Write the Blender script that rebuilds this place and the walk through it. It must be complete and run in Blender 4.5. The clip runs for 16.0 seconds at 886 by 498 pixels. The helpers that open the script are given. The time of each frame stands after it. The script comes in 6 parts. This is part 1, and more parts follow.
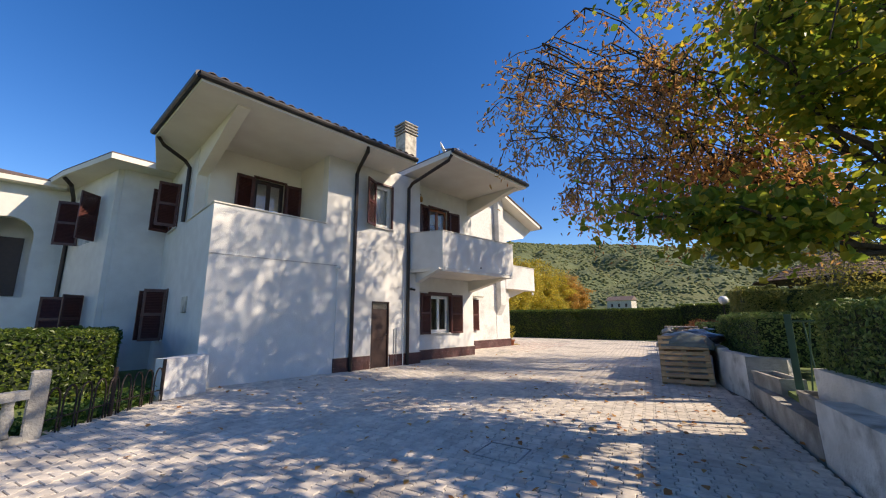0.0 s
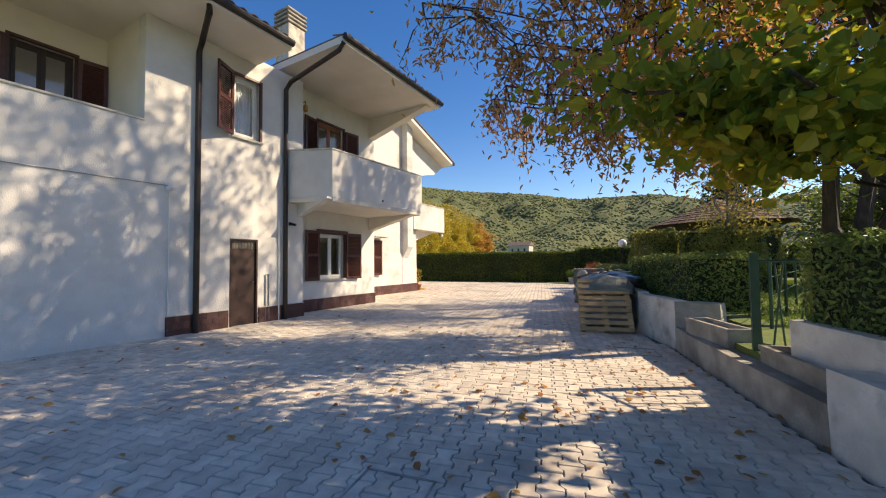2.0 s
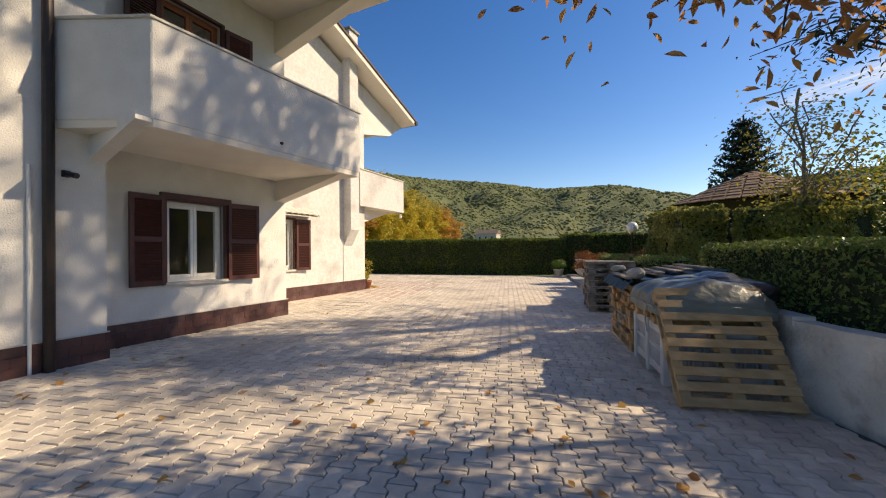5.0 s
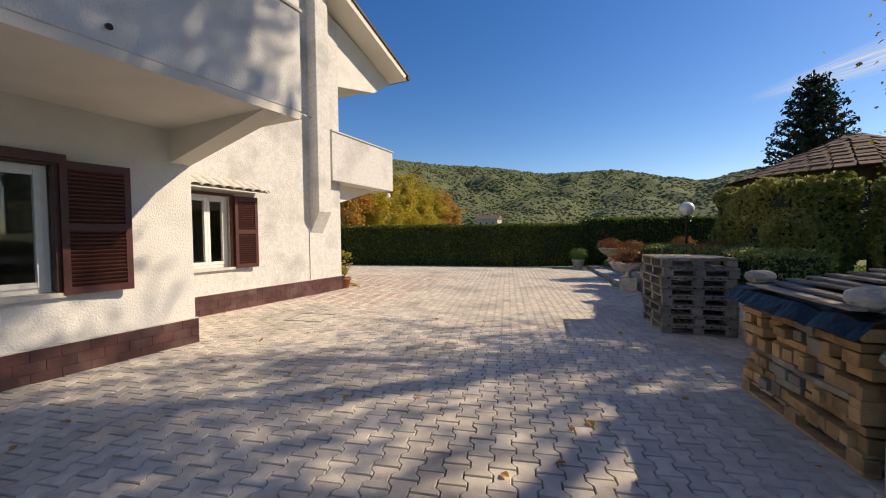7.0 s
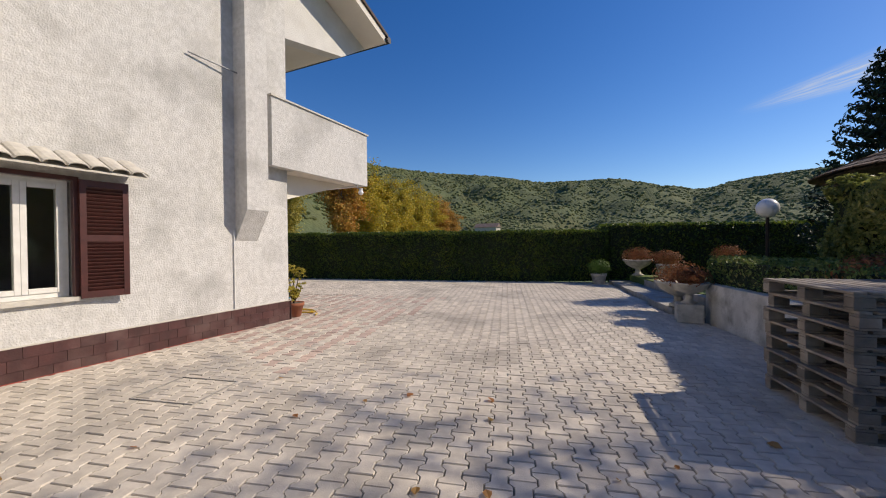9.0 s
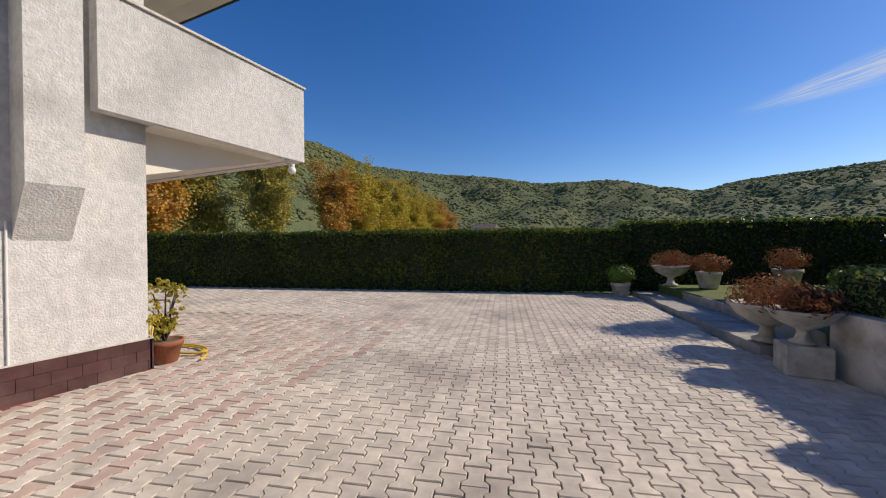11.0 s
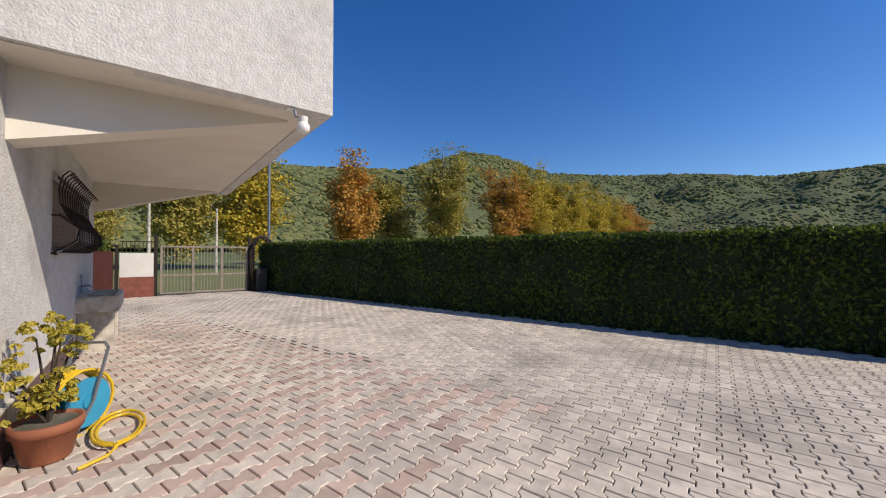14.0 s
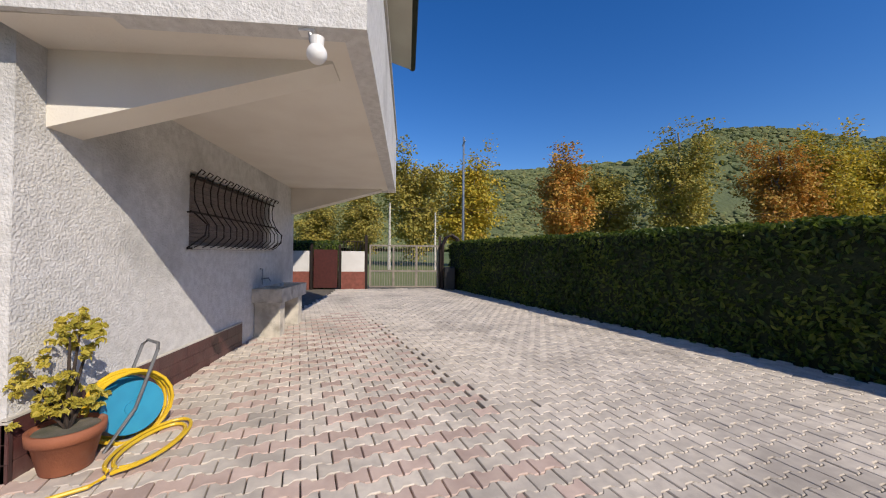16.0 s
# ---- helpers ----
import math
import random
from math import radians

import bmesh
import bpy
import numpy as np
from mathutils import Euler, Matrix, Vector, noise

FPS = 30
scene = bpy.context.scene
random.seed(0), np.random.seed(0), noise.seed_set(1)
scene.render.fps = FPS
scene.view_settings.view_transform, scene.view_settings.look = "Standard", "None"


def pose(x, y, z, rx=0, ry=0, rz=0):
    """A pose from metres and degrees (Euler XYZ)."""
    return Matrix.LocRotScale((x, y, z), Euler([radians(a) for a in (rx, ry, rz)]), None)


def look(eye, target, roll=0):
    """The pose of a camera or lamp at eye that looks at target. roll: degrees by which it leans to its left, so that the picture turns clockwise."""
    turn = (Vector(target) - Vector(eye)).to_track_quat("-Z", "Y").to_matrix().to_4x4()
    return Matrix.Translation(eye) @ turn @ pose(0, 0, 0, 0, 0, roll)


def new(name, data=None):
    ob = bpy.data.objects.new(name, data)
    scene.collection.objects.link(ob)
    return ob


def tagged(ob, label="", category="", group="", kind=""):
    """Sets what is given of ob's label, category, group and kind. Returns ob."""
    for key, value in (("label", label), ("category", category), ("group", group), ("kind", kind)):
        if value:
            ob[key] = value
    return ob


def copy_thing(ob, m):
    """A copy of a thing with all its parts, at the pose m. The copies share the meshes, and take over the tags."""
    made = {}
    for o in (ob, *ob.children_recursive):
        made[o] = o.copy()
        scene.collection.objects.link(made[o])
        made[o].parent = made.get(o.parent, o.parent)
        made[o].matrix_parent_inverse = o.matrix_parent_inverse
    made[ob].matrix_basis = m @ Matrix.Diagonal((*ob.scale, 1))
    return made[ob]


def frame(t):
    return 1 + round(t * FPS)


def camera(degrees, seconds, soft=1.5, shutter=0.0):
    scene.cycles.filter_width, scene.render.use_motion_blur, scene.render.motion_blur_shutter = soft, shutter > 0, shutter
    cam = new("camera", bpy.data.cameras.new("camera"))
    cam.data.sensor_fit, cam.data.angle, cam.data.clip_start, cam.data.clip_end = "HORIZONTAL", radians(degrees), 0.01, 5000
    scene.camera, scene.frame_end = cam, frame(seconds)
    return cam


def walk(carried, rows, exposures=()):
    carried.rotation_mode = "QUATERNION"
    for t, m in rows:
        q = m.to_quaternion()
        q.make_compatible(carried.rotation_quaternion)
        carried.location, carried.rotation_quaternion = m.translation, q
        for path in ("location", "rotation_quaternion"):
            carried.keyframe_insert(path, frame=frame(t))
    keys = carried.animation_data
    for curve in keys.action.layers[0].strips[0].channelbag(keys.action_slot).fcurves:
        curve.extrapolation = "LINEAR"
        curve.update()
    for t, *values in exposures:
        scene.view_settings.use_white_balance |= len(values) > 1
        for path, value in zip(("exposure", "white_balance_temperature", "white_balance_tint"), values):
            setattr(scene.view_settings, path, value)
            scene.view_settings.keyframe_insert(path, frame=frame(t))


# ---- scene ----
cam = camera(99.8, 16.0, 1.1)
METRES, EYE, TILT, LEAN, TURN = 21.1, 1.5, 0.0, 0.0, 44.0
ROWS = [
    (0.0, 0.0, 0.0, 0.0, 0.07, 10.8, 0.39),
    (0.5, 0.0033, 0.0171, -0.0, -5.05, 7.8, 0.53),
    (1.0, 0.007, 0.0414, -0.0016, -9.44, 4.24, 0.49),
    (1.5, 0.014, 0.0689, -0.0013, -12.52, 2.33, 0.61),
    (2.0, 0.0221, 0.1024, -0.0015, -13.65, 2.2, 0.66),
    (2.5, 0.0313, 0.134, -0.001, -14.9, 2.17, 0.69),
    (3.0, 0.0399, 0.1675, 0.0001, -16.44, 2.04, 0.73),
    (3.5, 0.0494, 0.2001, 0.0005, -17.52, 1.94, 0.76),
    (4.0, 0.0618, 0.2342, -0.0001, -18.19, 1.68, 0.8),
    (6.5, 0.1223, 0.4028, 0.0033, -18.86, -1.72, 0.66),
    (7.0, 0.1337, 0.4358, 0.0043, -18.66, -1.87, 0.66),
    (7.5, 0.1442, 0.4673, 0.0051, -18.53, -1.54, 0.66),
    (8.0, 0.1572, 0.4982, 0.0055, -18.51, -1.08, 0.59),
    (8.5, 0.1711, 0.53, 0.0052, -18.63, -0.73, 0.55),
    (9.0, 0.187, 0.5623, 0.0055, -18.9, -0.61, 0.57),
    (9.5, 0.203, 0.5921, 0.0056, -19.03, -0.56, 0.56),
    (12.0, 0.2799, 0.7415, 0.0068, -19.22, -0.38, 0.44),
    (12.5, 0.292, 0.7691, 0.0068, -15.44, 0.11, 0.33),
    (13.0, 0.304, 0.7932, 0.0078, -8.6, 0.44, 0.28),
    (13.5, 0.3136, 0.8152, 0.0084, 0.07, 0.65, 0.09),
    (14.0, 0.3205, 0.8375, 0.0089, 7.57, 0.96, -0.03),
    (14.5, 0.3265, 0.8599, 0.0094, 16.24, 1.2, -0.18),
    (15.0, 0.3314, 0.8828, 0.0092, 25.79, 1.19, -0.32),
    (15.5, 0.3356, 0.9085, 0.009, 34.06, 1.08, -0.38),
    (16.0, 0.3358, 0.9352, 0.0073, 40.43, 0.86, -0.51),
]
walk(cam, [(t, pose(0, 0, EYE, TILT, LEAN, TURN) @ pose(METRES * x, METRES * y, METRES * z, 90 + pitch, roll, yaw)) for t, x, y, z, yaw, pitch, roll in ROWS], [(0, 0.58, 7500, 13), (2.0, 0.72, 8700, 13), (4.0, 0.52, 8900, 13), (6.5, 0.34, 8400, 12), (8.5, -0.08, 7000, 12), (12.0, -0.06, 7000, 13), (16.0, 0.02, 6600, 12)])
# ---- world, sun, exposure ----
SUN_AZ, SUN_EL = 34.0, 36.0     # from +x towards +y, and above the horizon
world = bpy.data.worlds.new("sky")
scene.world = world
world.use_nodes = True
wn = world.node_tree
sky = wn.nodes.new("ShaderNodeTexSky")
sky.sky_type, sky.sun_disc = "NISHITA", False
sky.sun_elevation, sky.sun_rotation = radians(SUN_EL), radians(90 - SUN_AZ)
sky.air_density, sky.dust_density, sky.ozone_density, sky.altitude = 1.0, 0.3, 3.0, 400
hs = wn.nodes.new("ShaderNodeHueSaturation")
hs.inputs["Saturation"].default_value, hs.inputs["Hue"].default_value = 1.35, 0.512
wn.links.new(sky.outputs[0], hs.inputs["Color"])
wn.links.new(hs.outputs[0], wn.nodes["Background"].inputs[0])
wn.nodes["Background"].inputs[1].default_value = 0.136
sun = new("sun", bpy.data.lights.new("sun", "SUN"))
sun.data.energy, sun.data.angle, sun.data.color = 4.6, radians(0.55), (1.0, 0.91, 0.78)
ca, sa = math.cos(radians(SUN_EL)), math.sin(radians(SUN_EL))
sun.matrix_world = look((60 * math.cos(radians(SUN_AZ)) * ca, 60 * math.sin(radians(SUN_AZ)) * ca, 60 * sa), (0, 0, 0))


# ---- materials ----
def mat(name, a, b=None, scale=4.0, rough=0.8, bump=0.0, bscale=60.0, stain=None, sscale=0.6, samount=0.5,
        rnd=0.0, island=0.0, metal=0.0, stretch=(1, 1, 1), detail=6.0, trans=0.0, spec=0.5, subtle=0.0):
    m = bpy.data.materials.new(name)
    m.use_nodes = True
    n, l = m.node_tree.nodes, m.node_tree.links
    p = n["Principled BSDF"]
    p.inputs["Roughness"].default_value, p.inputs["Metallic"].default_value = rough, metal
    p.inputs["Specular IOR Level"].default_value = spec
    geo = n.new("ShaderNodeNewGeometry")
    mp = n.new("ShaderNodeMapping")
    mp.inputs["Scale"].default_value = stretch
    l.new(geo.outputs["Position"], mp.inputs[0])
    b = b or tuple(0.75 * c for c in a)

    def noise_of(s, d=detail, lo=0.35, hi=0.65):
        t = n.new("ShaderNodeTexNoise")
        t.inputs["Scale"].default_value, t.inputs["Detail"].default_value = s, d
        l.new(mp.outputs[0], t.inputs["Vector"])
        r = n.new("ShaderNodeMapRange")
        r.inputs[1].default_value, r.inputs[2].default_value = lo, hi
        l.new(t.outputs[0], r.inputs[0])
        return r.outputs[0], t.outputs[0]

    def mix(f, c1, c2, kind="MIX"):
        x = n.new("ShaderNodeMix")
        x.data_type, x.blend_type = "RGBA", kind
        for sock, v in ((x.inputs[0], f), (x.inputs[6], c1), (x.inputs[7], c2)):
            if isinstance(v, (float, int)):
                sock.default_value = v
            elif isinstance(v, tuple):
                sock.default_value = (*v, 1)
            else:
                l.new(v, sock)
        return x.outputs[2]

    f, raw = noise_of(scale)
    col = mix(f, tuple(a), tuple(b))
    if stain:
        f2, _ = noise_of(sscale, 8, 0.5, 0.7)
        k = n.new("ShaderNodeMath")
        k.operation = "MULTIPLY"
        k.inputs[1].default_value = samount
        l.new(f2, k.inputs[0])
        col = mix(k.outputs[0], col, tuple(stain))
    if rnd or island:
        src = n.new("ShaderNodeObjectInfo").outputs["Random"] if rnd else geo.outputs["Random Per Island"]
        amt = rnd or island
        r = n.new("ShaderNodeMapRange")
        r.inputs[3].default_value, r.inputs[4].default_value = 1 - amt, 1 + amt
        l.new(src, r.inputs[0])
        cc = n.new("ShaderNodeCombineColor")
        for i in range(3):
            l.new(r.outputs[0], cc.inputs[i])
        col = mix(1.0, col, cc.outputs[0], "MULTIPLY")
    l.new(col, p.inputs["Base Color"])
    if bump:
        _, braw = noise_of(bscale, 3)
        bp = n.new("ShaderNodeBump")
        bp.inputs["Strength"].default_value, bp.inputs["Distance"].default_value = bump, 0.6 / bscale
        l.new(braw, bp.inputs["Height"])
        l.new(bp.outputs[0], p.inputs["Normal"])
    if trans:
        tr = n.new("ShaderNodeBsdfTranslucent")
        l.new(col, tr.inputs[0])
        ms = n.new("ShaderNodeMixShader")
        ms.inputs[0].default_value = trans
        l.new(p.outputs[0], ms.inputs[1])
        l.new(tr.outputs[0], ms.inputs[2])
        l.new(ms.outputs[0], n["Material Output"].inputs[0])
    return m


def leaf_mat(name, cols, rough=0.55, trans=0.35):
    """Leaves: each takes a colour of its own from a short row of colours."""
    m = mat(name, cols[0], rough=rough)
    n, l = m.node_tree.nodes, m.node_tree.links
    p = n["Principled BSDF"]
    geo = n.new("ShaderNodeNewGeometry")
    ramp = n.new("ShaderNodeValToRGB")
    while len(ramp.color_ramp.elements) < len(cols):
        ramp.color_ramp.elements.new(0.5)
    for i, c in enumerate(cols):
        e = ramp.color_ramp.elements[i]
        e.position, e.color = i / max(1, len(cols) - 1), (*c, 1)
    nz = n.new("ShaderNodeTexNoise")
    nz.inputs["Scale"].default_value = 0.9
    l.new(geo.outputs["Position"], nz.inputs["Vector"])
    ad = n.new("ShaderNodeMath")
    ad.operation = "MULTIPLY_ADD"
    ad.inputs[1].default_value = 0.6
    l.new(geo.outputs["Random Per Island"], ad.inputs[0])
    r = n.new("ShaderNodeMapRange")
    r.inputs[1].default_value, r.inputs[2].default_value = 0.3, 0.7
    r.inputs[3].default_value, r.inputs[4].default_value = 0.0, 0.4
    l.new(nz.outputs[0], r.inputs[0])
    l.new(r.outputs[0], ad.inputs[2])
    l.new(ad.outputs[0], ramp.inputs[0])
    l.new(ramp.outputs[0], p.inputs["Base Color"])
    tr = n.new("ShaderNodeBsdfTranslucent")
    l.new(ramp.outputs[0], tr.inputs[0])
    ms = n.new("ShaderNodeMixShader")
    ms.inputs[0].default_value = trans
    l.new(p.outputs[0], ms.inputs[1])
    l.new(tr.outputs[0], ms.inputs[2])
    l.new(ms.outputs[0], n["Material Output"].inputs[0])
    return m


def glass_mat(name):
    m = bpy.data.materials.new(name)
    m.use_nodes = True
    p = m.node_tree.nodes["Principled BSDF"]
    p.inputs["Base Color"].default_value = (0.9, 0.95, 0.95, 1)
    p.inputs["Roughness"].default_value = 0.02
    p.inputs["Transmission Weight"].default_value = 1.0
    p.inputs["IOR"].default_value = 1.5
    return m


PLASTER = mat("white_stucco", (0.69, 0.68, 0.65), (0.63, 0.615, 0.585), 3, 0.9, 0.9, 55, (0.52, 0.50, 0.46), 0.7, 0.35)
PLASTER_ROUGH = mat("rough_white_stucco", (0.66, 0.65, 0.63), (0.55, 0.54, 0.52), 14, 0.92, 1.0, 48, (0.30, 0.295, 0.28), 1.1, 0.62)
SOFFIT = mat("soffit_plaster", (0.74, 0.70, 0.62), (0.68, 0.63, 0.55), 1.5, 0.9, 0.3, 60)
RED_LINE = mat("red_paint", (0.35, 0.06, 0.04), (0.2, 0.06, 0.05), 6, 0.7)
PLINTH = mat("plinth_tile", (0.085, 0.032, 0.03), (0.06, 0.025, 0.024), 8, 0.45, 0.2, 40, (0.16, 0.1, 0.09), 3, 0.5, rnd=0.15)
GROUT = mat("plinth_grout", (0.055, 0.026, 0.024), None, 8)
SHUTTER = mat("brown_shutter_paint", (0.085, 0.024, 0.02), (0.06, 0.018, 0.015), 12, 0.45, 0.1, 80)
DARK_WOOD = mat("dark_brown_door_paint", (0.04, 0.018, 0.014), (0.028, 0.013, 0.01), 9, 0.5, 0.2, 60)
PIPE = mat("brown_metal_pipe", (0.025, 0.017, 0.014), (0.035, 0.022, 0.018), 6, 0.4, metal=0.3)
WHITE_FRAME = mat("white_window_frame", (0.78, 0.77, 0.74), (0.7, 0.69, 0.66), 10, 0.4)
SILL = mat("travertine_sill", (0.6, 0.57, 0.5), (0.5, 0.47, 0.42), 12, 0.7, 0.2, 60)
GLASS = glass_mat("window_glass")
CURTAIN = mat("white_curtain", (0.72, 0.74, 0.76), (0.6, 0.62, 0.65), 3, 0.9)
ROOM = mat("room_paint", (0.3, 0.27, 0.24), None, 2)
WOOD_DOOR = mat("orange_wood_door", (0.32, 0.1, 0.035), (0.24, 0.07, 0.025), 6, 0.45, stretch=(4, 4, 0.4))
ROOF_TILE = mat("roof_tile", (0.16, 0.1, 0.075), (0.1, 0.075, 0.065), 3, 0.85, 0.3, 40, (0.2, 0.2, 0.18), 1.2, 0.6, rnd=0.25)
ROOF_EDGE = mat("dark_gutter", (0.02, 0.018, 0.018), (0.035, 0.03, 0.028), 5, 0.45, metal=0.3)
CONCRETE = mat("old_concrete", (0.42, 0.40, 0.36), (0.27, 0.255, 0.23), 3.5, 0.92, 0.8, 30, (0.12, 0.11, 0.095), 1.6, 0.75)
WALL_WHITE = mat("worn_whitewash", (0.74, 0.72, 0.68), (0.55, 0.53, 0.49), 2.2, 0.92, 0.8, 25, (0.2, 0.185, 0.155), 2.6, 0.8)
STEP_STONE = mat("step_stone", (0.42, 0.40, 0.36), (0.27, 0.26, 0.235), 5, 0.9, 0.6, 30, (0.4, 0.38, 0.34), 2.5, 0.6)
JOINT = mat("sandy_joint", (0.15, 0.13, 0.105), (0.085, 0.08, 0.06), 9, 0.95, 0.5, 90, (0.06, 0.08, 0.03), 0.8, 0.4)
PAVER = mat("concrete_paver", (0.64, 0.575, 0.485), (0.50, 0.445, 0.38), 9, 0.88, 0.4, 90, (0.28, 0.25, 0.215), 0.8, 0.6, rnd=0.13)
PAVER_ALL = mat("concrete_paver_far", (0.64, 0.575, 0.485), (0.50, 0.445, 0.38), 9, 0.88, 0.4, 90, (0.28, 0.25, 0.215), 0.8, 0.6, island=0.13)
PAVER_RED = mat("pink_concrete_paver", (0.56, 0.435, 0.365), (0.46, 0.345, 0.29), 7, 0.88, 0.35, 90, (0.26, 0.18, 0.15), 0.9, 0.5, island=0.13)
GRASS_SOIL = mat("lawn_soil", (0.12, 0.17, 0.035), (0.085, 0.125, 0.03), 2.5, 0.95, 0.8, 30, (0.12, 0.12, 0.04), 0.4, 0.5)
FIELD = mat("valley_field", (0.11, 0.15, 0.04), (0.075, 0.11, 0.03), 0.05, 0.95, 0, 1, (0.2, 0.2, 0.08), 0.02, 0.7)
HILL = mat("hill_wood", (0.1, 0.122, 0.046), (0.075, 0.095, 0.038), 0.03, 0.95, 0.8, 0.25, (0.14, 0.13, 0.04), 0.012, 0.6)
BARK = mat("dark_bark", (0.07, 0.05, 0.038), (0.035, 0.026, 0.02), 14, 0.95, 1.0, 25, stretch=(1, 1, 0.25))
BARK_PALE = mat("pale_bark", (0.25, 0.22, 0.18), (0.15, 0.13, 0.1), 6, 0.95, 0.6, 12)
# near-black green: the shade between the hedge leaves, put into the colour
HEDGE_SHADE = mat("hedge_inner_shade", (0.022, 0.035, 0.01), (0.012, 0.02, 0.006), 7, 0.95, 1.0, 12)
LAUREL = leaf_mat("laurel_leaf", [(0.034, 0.063, 0.011), (0.057, 0.098, 0.016), (0.125, 0.175, 0.025), (0.28, 0.31, 0.045)], 0.33, 0.5)
BOX_LEAF = leaf_mat("box_hedge_leaf", [(0.059, 0.098, 0.025), (0.108, 0.176, 0.039), (0.196, 0.255, 0.059), (0.255, 0.235, 0.078)], 0.5, 0.25)
LIME_LEAF = leaf_mat("broad_autumn_leaf", [(0.085, 0.155, 0.02), (0.16, 0.24, 0.03), (0.34, 0.33, 0.036), (0.70, 0.48, 0.05)], 0.4, 0.68)
RUST_LEAF = leaf_mat("rust_autumn_leaf", [(0.52, 0.25, 0.09), (0.4, 0.18, 0.075), (0.58, 0.34, 0.12), (0.32, 0.24, 0.07)], 0.7, 0.58)
YELLOW_LEAF = leaf_mat("yellow_autumn_leaf", [(0.675, 0.419, 0.027), (0.567, 0.419, 0.041), (0.405, 0.365, 0.047), (0.540, 0.270, 0.041)], 0.7, 0.35)
OLIVE_LEAF = leaf_mat("olive_autumn_leaf", [(0.230, 0.257, 0.054), (0.365, 0.324, 0.068), (0.459, 0.351, 0.068), (0.189, 0.230, 0.061)], 0.7, 0.35)
ORANGE_LEAF = leaf_mat("orange_autumn_leaf", [(0.608, 0.257, 0.041), (0.486, 0.230, 0.041), (0.567, 0.351, 0.068), (0.324, 0.284, 0.061)], 0.7, 0.35)
BUSH_LEAF = leaf_mat("ivy_leaf", [(0.1, 0.13, 0.035), (0.19, 0.22, 0.055), (0.33, 0.33, 0.09), (0.5, 0.44, 0.14)], 0.42, 0.4)
CONIFER = leaf_mat("conifer_needle", [(0.012, 0.03, 0.014), (0.02, 0.042, 0.018), (0.03, 0.055, 0.025)], 0.6, 0.1)
FOREST = leaf_mat("forest_crown", [(0.092, 0.118, 0.045), (0.115, 0.138, 0.05), (0.15, 0.162, 0.056), (0.2, 0.178, 0.062)], 0.9, 0.0)
PALLET_NEW = mat("fresh_pallet_wood", (0.5, 0.34, 0.185), (0.38, 0.245, 0.125), 5, 0.8, 0.3, 60, (0.2, 0.13, 0.08), 2, 0.5, rnd=0.2, stretch=(1, 3, 3))
PALLET_OLD = mat("weathered_pallet_wood", (0.34, 0.295, 0.245), (0.23, 0.19, 0.155), 6, 0.9, 0.4, 50, (0.1, 0.08, 0.065), 2, 0.6, rnd=0.25)
LOG = mat("cut_firewood", (0.52, 0.33, 0.16), (0.34, 0.2, 0.09), 6, 0.85, 0.4, 40, (0.12, 0.07, 0.035), 3, 0.6, rnd=0.3)
TARP = mat("grey_green_tarp", (0.17, 0.2, 0.19), (0.12, 0.145, 0.135), 4, 0.42, 0.3, 15)
TARP_DARK = mat("black_plastic_sheet", (0.015, 0.016, 0.018), (0.03, 0.03, 0.034), 4, 0.3, 0.3, 12)
CRATE = mat("grey_plastic_crate", (0.52, 0.54, 0.57), (0.42, 0.44, 0.47), 5, 0.5)
TERRACOTTA = mat("terracotta", (0.33, 0.115, 0.055), (0.26, 0.09, 0.045), 5, 0.8, 0.2, 60, (0.5, 0.42, 0.35), 3, 0.5)
STONE_WHITE = mat("cast_stone_white", (0.6, 0.56, 0.48), (0.42, 0.39, 0.33), 6, 0.88, 0.5, 40, (0.2, 0.18, 0.14), 3, 0.6)
YELLOW_HOSE = mat("yellow_hose", (0.72, 0.48, 0.02), (0.62, 0.4, 0.02), 8, 0.4)
BLUE_PLASTIC = mat("blue_plastic", (0.03, 0.3, 0.48), (0.025, 0.25, 0.42), 6, 0.4)
STEEL = mat("grey_steel_tube", (0.35, 0.36, 0.37), (0.25, 0.26, 0.27), 8, 0.35, metal=0.8)
IRON = mat("wrought_iron", (0.035, 0.022, 0.018), (0.02, 0.014, 0.012), 10, 0.6, metal=0.4)
ROLLER = mat("brown_grey_roller", (0.2, 0.155, 0.135), (0.15, 0.115, 0.1), 9, 0.6, 0.2, 60, rnd=0.08)
GATE_PAINT = mat("beige_gate_paint", (0.27, 0.235, 0.19), (0.2, 0.17, 0.14), 6, 0.6)
GREEN_METAL = mat("green_fence_paint", (0.03, 0.09, 0.045), (0.02, 0.06, 0.03), 6, 0.5)
BLACK = mat("black_plastic", (0.015, 0.015, 0.016), None, 6, 0.4)
GLOBE = mat("white_globe", (0.82, 0.82, 0.8), (0.75, 0.75, 0.74), 4, 0.3)
BRICK_RED = mat("red_brick", (0.22, 0.07, 0.05), (0.15, 0.05, 0.035), 9, 0.85, 0.4, 50, rnd=0.2)
THATCH = mat("gazebo_shingle", (0.16, 0.095, 0.06), (0.1, 0.065, 0.045), 8, 0.9, 0.6, 30, (0.24, 0.2, 0.16), 2, 0.5, rnd=0.25)
RED_FLOWER = leaf_mat("rust_flower", [(0.3, 0.08, 0.03), (0.24, 0.11, 0.045), (0.35, 0.16, 0.07)], 0.7, 0.3)
SHRUB_LEAF = leaf_mat("yellow_green_leaf", [(0.24, 0.25, 0.03), (0.5, 0.42, 0.06), (0.68, 0.55, 0.12)], 0.5, 0.35)
